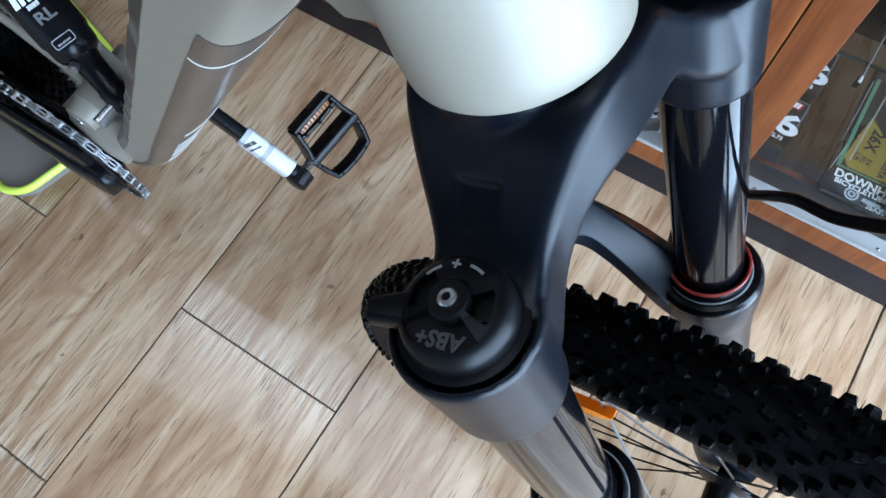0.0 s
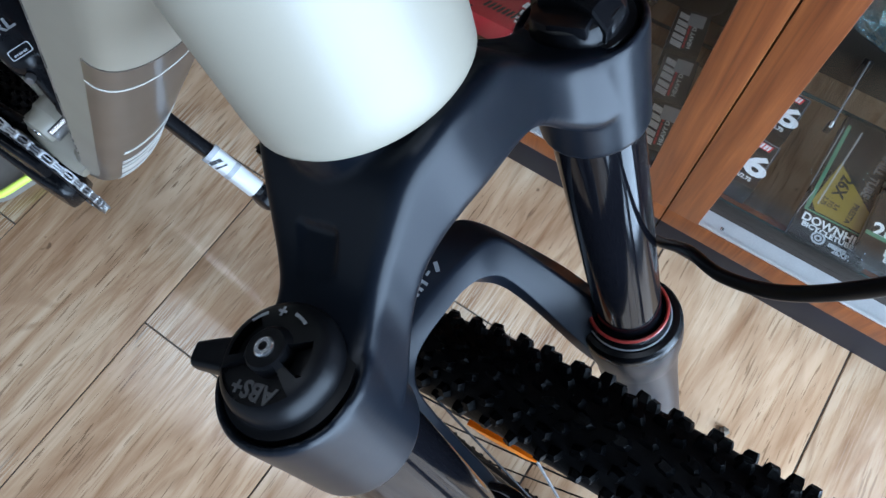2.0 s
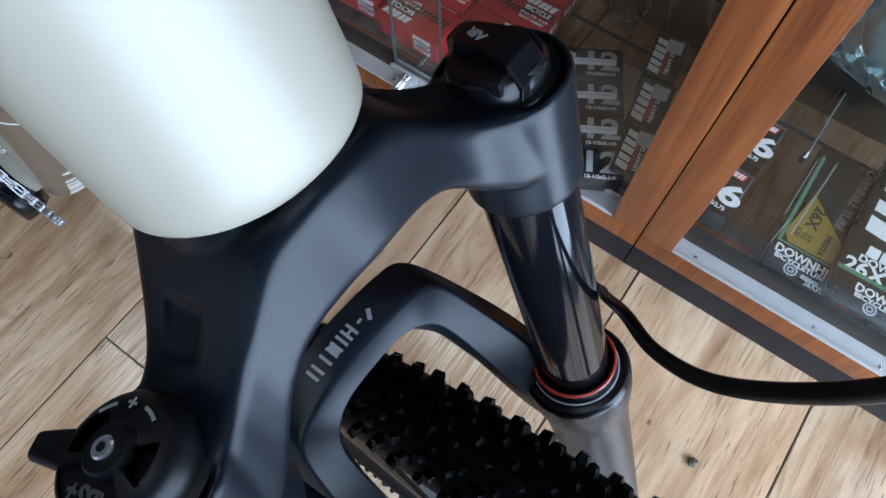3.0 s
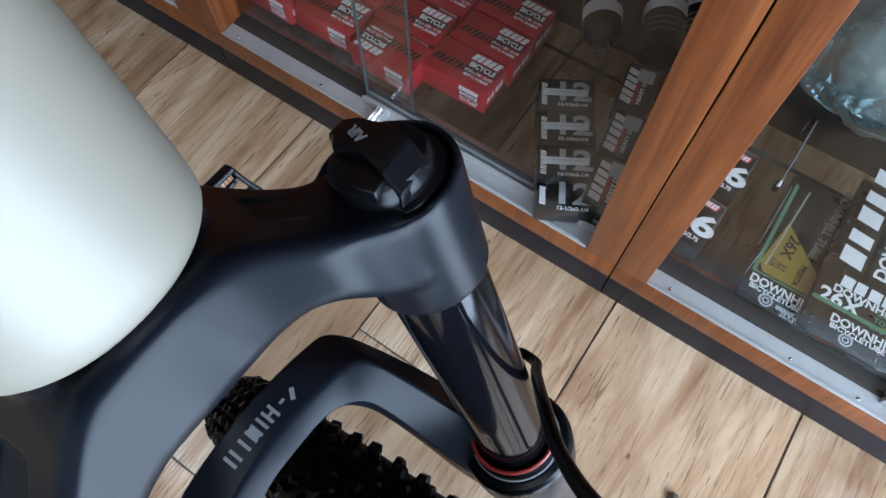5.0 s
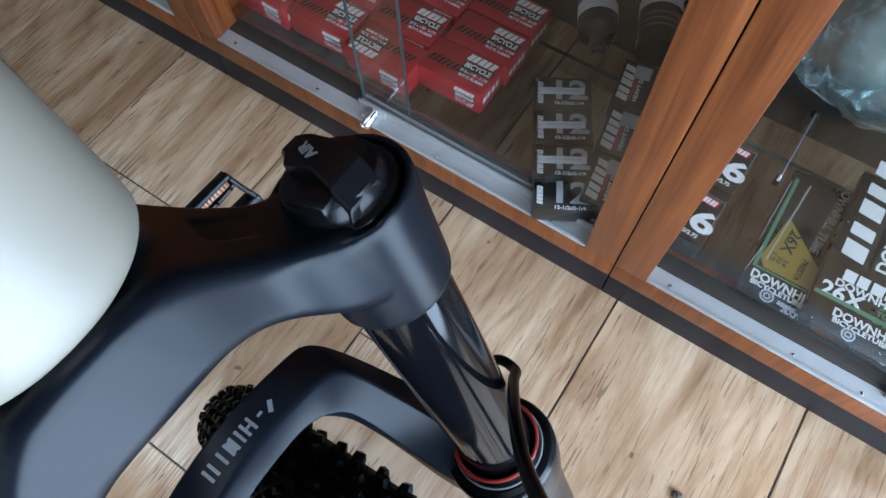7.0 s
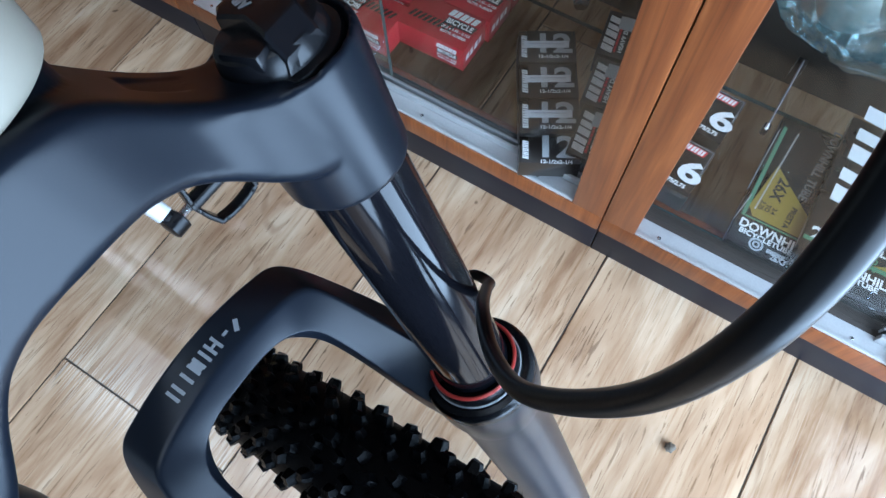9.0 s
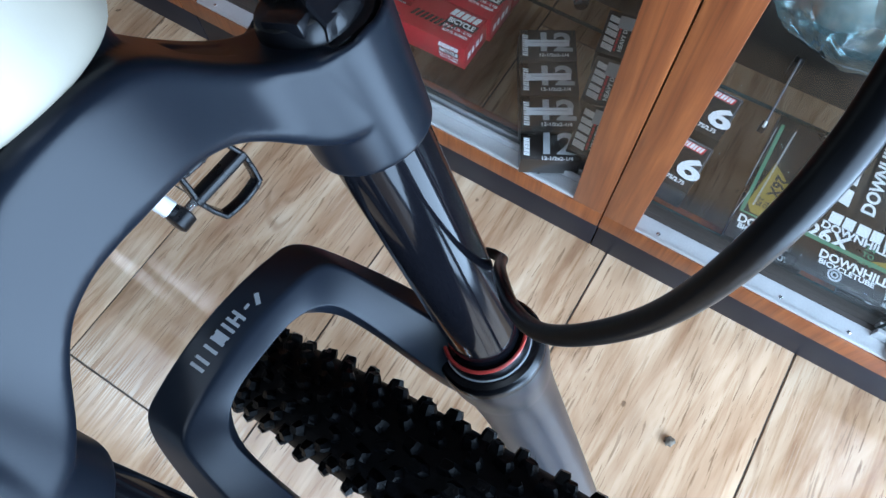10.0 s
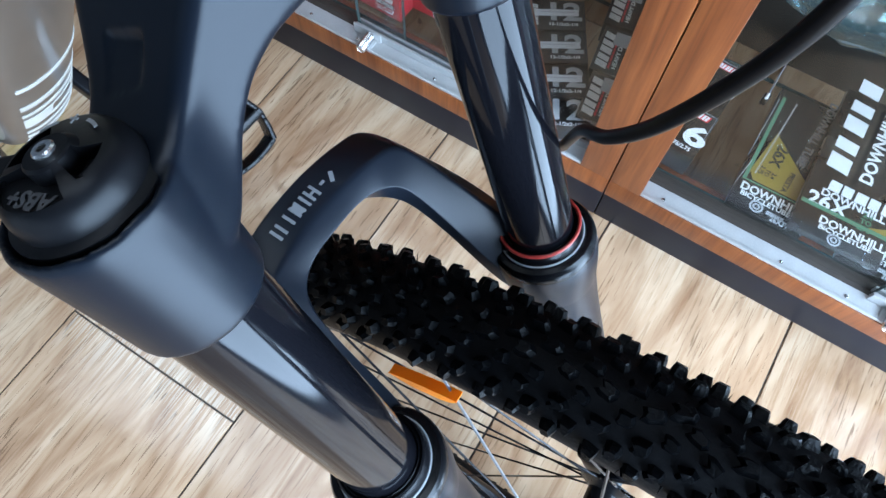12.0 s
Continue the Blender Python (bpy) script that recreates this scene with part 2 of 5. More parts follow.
AMBER = worn("amber_reflector_plastic", (0.88, 0.29, 0.008), 0.4, vary=0.12, grain=600, bump=0.1, spec=0.15)
an, al, ab = nodes_of(AMBER)
through_light, amber_mix = an.new("ShaderNodeBsdfTranslucent"), an.new("ShaderNodeMixShader")
through_light.inputs["Color"].default_value = (0.95, 0.37, 0.02, 1)
amber_mix.inputs["Fac"].default_value = 0.3
al.new(ab.outputs["BSDF"], amber_mix.inputs[1])
al.new(through_light.outputs["BSDF"], amber_mix.inputs[2])
al.new(amber_mix.outputs["Shader"], an["Material Output"].inputs["Surface"])
DULL_AMBER = worn("dull_amber_plastic", (0.3, 0.095, 0.012), 0.3, vary=0.2, grain=600)
NEON = worn("neon_yellow_rim", (0.62, 0.78, 0.09), 0.4, vary=0.06)
GREY_MAT = worn("grey_plastic_tray", (0.19, 0.17, 0.145), 0.4, vary=0.12)
SACK = glass_material("cloudy_poly_bag", (0.82, 0.92, 0.92), 1.5, 0.02, 0.085)
BAG = glass_material("clear_poly_bag", (0.96, 0.97, 0.96), 0.1, 0.05)
TEAL = worn("teal_wrapped_goods", (0.05, 0.075, 0.074), 0.45, vary=0.25, grain=80, size=20)


def glow(name, colour, strength):
    m = bpy.data.materials.new(name)
    m.use_nodes = True
    g = m.node_tree.nodes["Principled BSDF"]
    g.inputs["Emission Color"].default_value, g.inputs["Emission Strength"].default_value = (*colour, 1), strength
    return m


TUBE_GLOW = glow("lamp_tube_glow", (0.95, 0.98, 1), 13)
PANEL_GLOW = glow("ceiling_panel_glow", (0.86, 0.94, 1), 2.2)


# ---- mesh helpers ----
def part(name, bm, mat, parent=None, label="", smooth=True, angle=0.6):
    """Links a bmesh as one mesh object, under a thing or a part."""
    me = bpy.data.meshes.new(name)
    if smooth:
        for f in bm.faces:
            f.smooth = True
        for e in bm.edges:
            if len(e.link_faces) == 2 and e.calc_face_angle(0) > angle:
                e.smooth = False
    bm.to_mesh(me)
    bm.free()
    me.materials.append(mat)
    ob = new(name, me)
    if parent is not None:
        ob.parent = parent
        if parent.type == "EMPTY":
            ob.matrix_parent_inverse = parent.matrix_basis.inverted()
    if label:
        ob["label"] = label
    return ob


def thing(name, place, label, category, group="", kind=""):
    ob = new(name)
    ob.empty_display_size = 0.05
    ob.matrix_basis = Matrix.Translation(place)
    return tagged(ob, label, category, group, kind)


def join(bm, *others):
    for o in others:
        me = bpy.data.meshes.new("tmp")
        o.to_mesh(me)
        o.free()
        bm.from_mesh(me)
        bpy.data.meshes.remove(me)
    return bm


def loft(rings, caps=True, closed=False):
    bm = bmesh.new()
    vs = [[bm.verts.new(p) for p in r] for r in rings]
    n = len(rings[0])
    pairs = list(zip(vs, vs[1:])) + ([(vs[-1], vs[0])] if closed else [])
    for a, b in pairs:
        for k in range(n):
            bm.faces.new((a[k], a[(k + 1) % n], b[(k + 1) % n], b[k]))
    if caps and not closed:
        bm.faces.new(vs[0][::-1])
        bm.faces.new(vs[-1])
    bmesh.ops.recalc_face_normals(bm, faces=bm.faces)
    return bm


def basis(axis):
    z = Vector(axis).normalized()
    x = z.orthogonal().normalized()
    return x, z.cross(x), z


def lathe(origin, axis, profile, n=40, caps=True, closed=False):
    """A body of revolution: profile holds (distance along the axis, radius)."""
    x, y, z = basis(axis)
    o = Vector(origin)
    return loft([[o + z * h + (x * math.cos(k * math.tau / n) + y * math.sin(k * math.tau / n)) * max(r, 1e-5) for k in range(n)] for h, r in profile], caps, closed)


def rod(p0, p1, r, n=10):
    p0, p1 = Vector(p0), Vector(p1)
    return lathe(p0, p1 - p0, ((0, r), ((p1 - p0).length, r)), n)


def glide(points, n):
    """Catmull-Rom through the points."""
    c = [Vector(p) for p in points]
    c = [2 * c[0] - c[1], *c, 2 * c[-1] - c[-2]]
    out = []
    for k in range(n):
        s = min(k / (n - 1) * (len(c) - 3), len(c) - 3 - 1e-6)
        i = int(s)
        u = s - i
        p0, p1, p2, p3 = c[i:i + 4]
        out.append(0.5 * (2 * p1 + (p2 - p0) * u + (2 * p0 - 5 * p1 + 4 * p2 - p3) * u * u + (3 * p1 - p0 - 3 * p2 + p3) * u ** 3))
    return out


def sweep(path, ring, side, closed=False):
    """Carries a flat outline (list of (across, up)) along a path; side gives the outline's first axis."""
    rings = []
    for k, p in enumerate(path):
        a, b = path[max(k - 1, 0)], path[min(k + 1, len(path) - 1)]
        if closed:
            a, b = path[k - 1], path[(k + 1) % len(path)]
        t = (b - a).normalized()
        s = (Vector(side) - t * t.dot(Vector(side))).normalized()
        u = t.cross(s)
        sh = ring(k / (len(path) - 1)) if callable(ring) else ring
        rings.append([p + s * x + u * y for x, y in sh])
    return loft(rings, closed=closed)


def pipe(path, r, n=14, side=(0.3, 0.2, 1), closed=False):
    return sweep(path, [(r * math.cos(k * math.tau / n), r * math.sin(k * math.tau / n)) for k in range(n)], side, closed)


def rounded(w, h, r, n=5):
    """Outline of a rounded rectangle, w by h."""
    out = []
    for cx, cy, a0 in ((w / 2 - r, h / 2 - r, 0), (-w / 2 + r, h / 2 - r, 90), (-w / 2 + r, -h / 2 + r, 180), (w / 2 - r, -h / 2 + r, 270)):
        for k in range(n):
            a = radians(a0 + 90 * k / (n - 1))
            out.append((cx + r * math.cos(a), cy + r * math.sin(a)))
    return out


def block(x0, x1, y0, y1, z0, z1, bevel=0.0):
    bm = bmesh.new()
    bmesh.ops.create_cube(bm, size=1, matrix=Matrix.LocRotScale(((x0 + x1) / 2, (y0 + y1) / 2, (z0 + z1) / 2), None, (x1 - x0, y1 - y0, z1 - z0)))
    if bevel:
        bmesh.ops.bevel(bm, geom=list(bm.edges), offset=bevel, segments=2, affect="EDGES", profile=0.6)
    return bm


def slab(points, thick, m=Matrix()):
    """A flat polygon in x, y given thickness, in the frame m."""
    bm = bmesh.new()
    lo, hi = [bm.verts.new(m @ Vector((x, y, 0))) for x, y in points], [bm.verts.new(m @ Vector((x, y, thick))) for x, y in points]
    bm.faces.new(lo[::-1])
    bm.faces.new(hi)
    for k in range(len(points)):
        q = (k + 1) % len(points)
        bm.faces.new((lo[k], lo[q], hi[q], hi[k]))
    bmesh.ops.recalc_face_normals(bm, faces=bm.faces)
    return bm


def lettering(body, size, m, width=None):
    """Words in the built-in font, centred, lying in the x, y plane of m."""
    cu = bpy.data.curves.new("text", "FONT")
    cu.body, cu.size, cu.extrude, cu.align_x, cu.align_y = body, size, 0.00012, "CENTER", "CENTER"
    cu.resolution_u, cu.offset = 3, size * 0.03
    ob = new("text", cu)
    bpy.context.view_layer.update()
    me = bpy.data.meshes.new_from_object(ob.evaluated_get(bpy.context.evaluated_depsgraph_get()))
    bpy.data.objects.remove(ob)
    bm = bmesh.new()
    bm.from_mesh(me)
    bpy.data.meshes.remove(me)
    xs = [v.co.x for v in bm.verts]
    k = width / (max(xs) - min(xs)) if width else 1
    bm.transform(m @ Matrix.Diagonal((k, 1, 1, 1)))
    return bm


def bars(count, w, h, m, slant=0.2, gap=0.22):
    """A name drawn as a row of plain slanted strokes, w wide and h high, centred."""
    bm = bmesh.new()
    count = 2 * count if h < 0.012 else count
    step = w / count
    for k in range(count):
        x0 = -w / 2 + k * step
        x1 = x0 + (1 - gap * (1.5 if k % 2 else 0.9)) * step
        s = slant * h / 2
        join(bm, slab([(x0 - s, -h / 2), (x1 - s, -h / 2), (x1 + s, h / 2), (x0 + s, h / 2)], 0.00015, m))
    return bm


# ---- the fork's own axes: x forward, y across to the cabinet side, z up along the legs ----
FORK = Matrix(((0.93553, 0.03071, -0.35191, -0.06173), (-0.01989, 0.99919, 0.03421, -0.43806), (0.35270, -0.02504, 0.93538, 0.82762), (0, 0, 0, 1)))
HALF = 0.0641
AXLE = Vector((0.0216, 0.0055, -0.5145))


def on_fork(bm):
    bm.transform(FORK)
    return bm


# ---- the shop: floor bed, walls, ceiling ----
X0, X1, Y0, Y1, TOP = -3.6, 0.94, -2.3, 0.5, 2.8
floor = tagged(part("floor", block(X0, X1, Y0, Y1, -0.06, -0.0025), GROUT), "wood-look ceramic tile floor with dark grout joints", "floor", kind="structure")
for nm, dims in (("wall_north", (X0, X1, Y1, Y1 + 0.15, -0.06, TOP)), ("wall_west", (X0 - 0.15, X0, Y0, Y1, -0.06, TOP))):
    tagged(part(nm, block(*dims), WHITE_WALL), "plain painted shop wall", "wall", kind="structure")
# wide shop front opening to the east, its unseen lintel low to level light
east = join(block(X1, X1 + 0.15, Y0 - 0.15, -1.77, -0.06, TOP), block(X1, X1 + 0.15, -0.03, Y1 + 0.15, -0.06, TOP), block(X1, X1 + 0.15, -1.77, -0.03, 1.5, TOP))
tagged(part("wall_east", east, WHITE_WALL), "grey painted shop front wall with a wide opening", "wall", kind="structure")
# unseen opening to the south, added only to let fill light in
south = join(block(X0, -2.42, Y0 - 0.15, Y0, -0.06, TOP), block(0.42, X1, Y0 - 0.15, Y0, -0.06, TOP), block(-2.42, 0.42, Y0 - 0.15, Y0, 1.45, TOP))
tagged(part("wall_south", south, WHITE_WALL), "grey painted shop wall with an unseen opening added for fill light", "wall", kind="structure")
tagged(part("ceiling", block(X0 - 0.15, X1 + 0.15, Y0 - 0.15, Y1 + 0.15, TOP + 0.003, TOP + 0.15), CEILING), "plain grey painted ceiling", "ceiling", kind="structure")
tagged(part("ground", block(-60, 90, -90, 60, -0.3, -0.08), worn("grey_concrete", (0.3, 0.3, 0.29), 0.9, vary=0.15, grain=30, size=0.6, bump=0.2)), "grey concrete ground outside the shop", "ground", kind="structure")

lamp = thing("ceiling_lamp", (-2.4, -0.3, TOP), "white batten lamp with a glowing tube on the ceiling", "lamp")
BATTEN = pose(-2.4, -0.258, TOP, 0, 0, 6.5)
for nm, bm, mat in (("batten", block(-0.62, 0.62, -0.04, 0.04, -0.045, 0, 0.004), WHITE_WRAP), ("lamp_tube", rod((-0.59, 0, -0.075), (0.59, 0, -0.075), 0.016, 16), TUBE_GLOW),
                    ("lamp_holder", block(-0.612, -0.588, -0.02, 0.02, -0.1, -0.04, 0.003), WHITE_WALL), ("lamp_holder", block(0.588, 0.612, -0.02, 0.02, -0.1, -0.04, 0.003), WHITE_WALL)):
    bm.transform(BATTEN)
    part(nm, bm, mat, lamp)

# unseen glow panel, added for floor glare, beside and in line with the batten
roof_light = thing("roof_light", (-1.0, -0.62, TOP), "unseen glowing panel with a white rim, added to the ceiling for floor glare", "roof light")
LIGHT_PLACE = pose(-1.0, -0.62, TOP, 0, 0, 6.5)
for nm, bm, mat in (("diffuser", block(-1.18, 1.18, -0.33, 0.33, -0.012, -0.004, 0.001), PANEL_GLOW),
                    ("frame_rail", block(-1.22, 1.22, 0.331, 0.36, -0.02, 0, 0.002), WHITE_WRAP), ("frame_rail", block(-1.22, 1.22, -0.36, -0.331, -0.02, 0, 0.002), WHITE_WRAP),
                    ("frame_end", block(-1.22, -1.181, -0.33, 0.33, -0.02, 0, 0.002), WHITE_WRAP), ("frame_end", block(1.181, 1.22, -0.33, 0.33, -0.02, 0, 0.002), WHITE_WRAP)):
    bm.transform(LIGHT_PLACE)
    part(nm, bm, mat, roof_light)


# ---- glass display cabinets ----
W, POST, TALL, DEEP = 0.771, 0.046, 1.85, 0.46


def cabinet(x0, door):
    x1 = x0 + W
    c = thing("display_cabinet", (x0 + W / 2, 0.2, 0), "orange-brown laminate display cabinet with sliding glass doors", "cabinet", "display cabinets along the wall")
    part("plinth", block(x0 + 0.001, x1 - 0.001, 0, 0.02, 0.0, 0.0935, 0.001), PLINTH, c, "charcoal plinth board")
    part("bottom_rail", block(x0 + 0.0008, x1 - 0.0008, -0.016, 0.05, 0.094, 0.1325, 0.0015), LAMINATE, c)
    for px in (x0 + 0.0008, x1 - POST):
        part("post", block(px, px + POST - 0.0008, -0.0165, 0.034, 0.1328, TALL - 0.06, 0.0018), LAMINATE, c)
    for px in (x0 + 0.0008, x1 - 0.0168):
        part("side_panel", block(px, px + 0.016, 0.0345, DEEP, 0.0, TALL - 0.06), LAMINATE, c)
    part("top", block(x0 + 0.0008, x1 - 0.0008, -0.0165, DEEP, TALL - 0.0595, TALL, 0.002), LAMINATE, c)
    part("back_panel", block(x0 + 0.017, x1 - 0.017, DEEP - 0.016, DEEP - 0.001, 0.0, TALL - 0.06), BACKBOARD, c, "dark brown back panel")
    a, b = x0 + POST + 0.0005, x1 - POST - 0.0005
    track = part("door_track", block(a, b, -0.0096, 0.0128, 0.1327, 0.1345), ALU, c, "worn aluminium sliding door track")
    part("track_lip", block(a, b, -0.0146, -0.0098, 0.1327, 0.1372, 0.0008), ALU, track)
    part("track_bed", block(a, b, 0.013, 0.036, 0.1327, 0.1342), BACKBOARD, track, "dark brown track bed")
    for ry in (0.0205, 0.034):
        part("track_rib", block(a, b, ry, ry + 0.0015, 0.1344, 0.1355), BACKBOARD, track)
    for sx in (a + 0.03, a + 0.2, (a + b) / 2 - 0.05, b - 0.25, b - 0.06):
        part("track_screw", lathe((sx, -0.004, 0.1345), (0, 0, 1), ((0, 0.0028), (0.0008, 0.0026), (0.0012, 0.0012)), 10), STEEL, c)
    mid = x0 + door
    for nm, gx0, gx1, gy in (("front_pane", mid, b - 0.001, 0.0145), ("rear_pane", a + 0.001, mid + 0.076, 0.0262)):
        g = part(nm, block(gx0, gx1, gy, gy + 0.005, 0.1356, TALL - 0.08), GLASS, c, "clear sliding glass door")
        ex = gx0 if nm == "front_pane" else gx1
        part("pane_edge", block(ex - 0.0004, ex + 0.0004, gy - 0.0002, gy + 0.0052, 0.136, TALL - 0.08), GLASS_EDGE, g, "pale green polished glass edge")
        for q in g.children:
            q.visible_shadow = True
        g.visible_shadow = False
    part("pane_rail", join(block(mid - 0.002, b - 0.001, 0.0098, 0.0142, 0.1347, 0.1475, 0.0006), block(mid - 0.002, b - 0.001, 0.0198, 0.0235, 0.1347, 0.1475, 0.0006)), ALU, c, "aluminium rail along the foot of the sliding pane")
    lock = part("door_lock", join(block(mid - 0.003, mid + 0.046, 0.0062, 0.0096, 0.1347, 0.151, 0.0006), block(mid + 0.018, mid + 0.04, -0.012, 0.006, 0.1347, 0.1375, 0.0006)), ALU, c, "aluminium glass clamp with a cam lock")
    part("lock_barrel", lathe((mid + 0.03, 0.004, 0.1455), (0, -1, -0.12), ((0, 0.008), (0.027, 0.008), (0.0285, 0.007), (0.029, 0.0058), (0.0283, 0.0056)), 24), STEEL, lock, "chrome lock barrel")
    for nm, y0, y1 in (("shelf", 0.0365, 0.262), ("shelf", 0.2645, DEEP - 0.017)):
        s = part(nm, block(x0 + 0.0175, x1 - 0.0175, y0, y1, 0.1305, 0.1385), SHELF_GLASS, c, "clear glass bottom shelf")
        s.visible_shadow = False
        part("shelf_edge", block(x0 + 0.0176, x1 - 0.0176, y0 - 0.0004, y0 + 0.0006, 0.1308, 0.1382), GLASS_EDGE, s)
    for bx in (x0 + 0.0175, x1 - 0.0275):
        part("shelf_bearer", block(bx, bx + 0.01, 0.04, DEEP - 0.02, 0.115, 0.1303), LAMINATE, c)
    return c


BACKBOARD = worn("brown_back_panel", (0.034, 0.026, 0.02), 0.5, vary=0.2, grain=120)
for cx, door in ((-2 * W, 0.33), (-W, 0.324), (0.0, 0.362)):
    cabinet(cx, door)

SHELF = 0.1387


# ---- tube cartons in the left cabinet ----
def red_carton():
    w, dp, h = 0.112, 0.0645, 0.045
    c = thing("tube_carton", (0, 0, 0), "glossy red inner tube carton with white print", "carton", "red tube cartons")
    part("carton", block(-w / 2, w / 2, -dp / 2, dp / 2, 0, h, 0.0012), RED_CARD, c)
    top = pose(0, 0, h + 0.0003)
    fr = Matrix.Translation((0, -dp / 2 - 0.0003, h / 2)) @ Matrix.Rotation(math.pi / 2, 4, "X")
    stripe = bmesh.new()
    for k in range(9):
        x = -0.05 + k * 0.008
        join(stripe, slab([(x, -0.013), (x + 0.005, -0.013), (x + 0.011, 0.001), (x + 0.006, 0.001)], 0.00012, top))
    part("tread_print", stripe, BLACK_INK, c, "black tread stripes")
    rear = Matrix.Rotation(math.pi, 4, "Z") @ fr
    for face, k, oy in ((top, 1.0, 0.004), (fr, 0.72, 0.0), (rear, 0.72, 0.0)):
        at = face @ pose(0.028, oy, 0)
        part("brand_mark", bars(5, 0.047 * k, 0.0125 * k, at @ pose(0, 0.017 * k, 0.0001), 0.3, 0.18), WHITE_INK, c, "white slanted brand mark")
        part("band", slab([(-0.025 * k, -0.0055 * k), (0.023 * k, -0.0055 * k), (0.026 * k, 0.0085 * k), (-0.022 * k, 0.0085 * k)], 0.0001, at), BLACK_INK, c)
        part("lettering", lettering("BICYCLE", 0.0125 * k, at @ pose(0, 0.0015 * k, 0.0002), 0.043 * k), WHITE_INK, c)
        part("lettering", lettering("27.5 x 1.95 - 2.125", 0.0062 * k, at @ pose(0, -0.0105 * k, 0.0001)), WHITE_INK, c)
        part("lettering", lettering("BUTYL RUBBER", 0.0062 * k, at @ pose(0, -0.0185 * k, 0.0001)), WHITE_INK, c)
    side = Matrix.Translation((w / 2 + 0.0003, 0, h / 2)) @ Matrix.Rotation(math.pi / 2, 4, "Z") @ Matrix.Rotation(math.pi / 2, 4, "X")
    part("size_label", bars(4, 0.05, 0.012, side, 0.1, 0.3), WHITE_INK, c, "white printed size label")
    return c


red = red_carton()
red.matrix_basis = pose(-0.341, 0.1215, SHELF, 0, 0, 1)
for x, y, z, rz in ((-0.452, 0.087, SHELF, 179), (-0.572, 0.099, SHELF, 1), (-0.668, 0.205, SHELF, 0), (-0.335, 0.1875, SHELF, 0), (-0.456, 0.156, SHELF, 2),
                    (-0.57, 0.169, SHELF, -1), (-0.336, 0.256, SHELF, 0), (-0.451, 0.23, SHELF, 0), (-0.563, 0.245, SHELF, 2),
                    (-0.44, 0.305, SHELF, 0), (-0.556, 0.322, SHELF, 0), (-0.69, 0.095, SHELF, -2)):
    copy_thing(red, pose(x, y, z, 0, 0, rz))


def black_carton(name, label, w, dp, h, vertical, group, price):
    c = thing(name, (0, 0, 0), label, "carton", group)
    part("carton", block(-w / 2, w / 2, -dp / 2, dp / 2, 0, h, 0.001), DARK_CARD, c)
    top = pose(0, 0, h + 0.0003)
    if vertical:
        up = top @ pose(0, 0, 0, 0, 0, 90)
        part("brand_mark", bars(5, dp * 0.8, 0.017, up @ pose(0, 0.012, 0), 0.25, 0.2), WHITE_INK, c, "white slanted brand mark")
        part("brand_shade", bars(5, dp * 0.8, 0.003, up @ pose(0.001, 0.0005, 0), 0.2, 0.2), RED_INK, c)
        part("lettering", lettering("HEAVY DUTY", 0.0085, up @ pose(0, -0.007, 0), dp * 0.75), WHITE_INK, c)
        part("price_sticker", slab([(-0.012, -0.012), (0.012, -0.012), (0.012, 0.012), (-0.012, 0.012)], 0.00025, up @ pose(dp * 0.28, -0.006, 0.0003)), GREY_INK, c, "pale price sticker")
    else:
        part("brand_mark", bars(5, dp * 0.7, 0.008, top @ pose(-w * 0.4, 0, 0, 0, 0, 90), 0.2, 0.25), WHITE_INK, c, "white slanted brand mark")
        part("lettering", lettering("12", 0.046, top @ pose(0.008, 0.004, 0), 0.046), GREY_INK, c)
        part("lettering", lettering("12-1/2x2-1/4", 0.0075, top @ pose(0.008, -0.018, 0), 0.042), WHITE_INK, c)
        if price:
            part("price_sticker", slab([(-0.033, -0.0055), (0.031, -0.0045), (0.031, 0.0075), (-0.033, 0.0065)], 0.0003, top @ pose(0.0, 0.002, 0.0004)), PALE_STICKER, c, "pale grey price sticker")
            part("print", bars(9, 0.05, 0.002, top @ pose(0.0, 0.004, 0.0008), 0, 0.3), GREY_INK, c)
    return c


PALE_STICKER = worn("pale_sticker", (0.6, 0.61, 0.63), 0.5, vary=0.06)
small = black_carton("small_tube_carton", "small black inner tube carton with a pale price sticker", 0.082, 0.056, 0.041, False, "small black tube cartons", True)
small.matrix_basis = pose(-0.188, 0.1626, SHELF, 0, 0, 30)
copy_thing(small, pose(-0.158, 0.111, SHELF, 0, 0, 31))
copy_thing(small, pose(-0.129, 0.0605, SHELF, 0, 0, 30))
plain = black_carton("small_tube_carton", "small black inner tube carton with bold white print", 0.082, 0.04, 0.036, False, "small black tube cartons", False)
plain.matrix_basis = pose(-0.1035, 0.0165, SHELF, 0, 0, 29)

heavy = black_carton("heavy_duty_carton", "black tube carton with bold white lettering", 0.05, 0.082, 0.041, True, "heavy duty tube cartons", False)
heavy.matrix_basis = pose(-0.087, 0.147, SHELF, 0, 0, 10)
copy_thing(heavy, pose(-0.108, 0.233, SHELF, 0, 0, 11))
copy_thing(heavy, pose(-0.066, 0.0655, SHELF, 0, 0, 10))


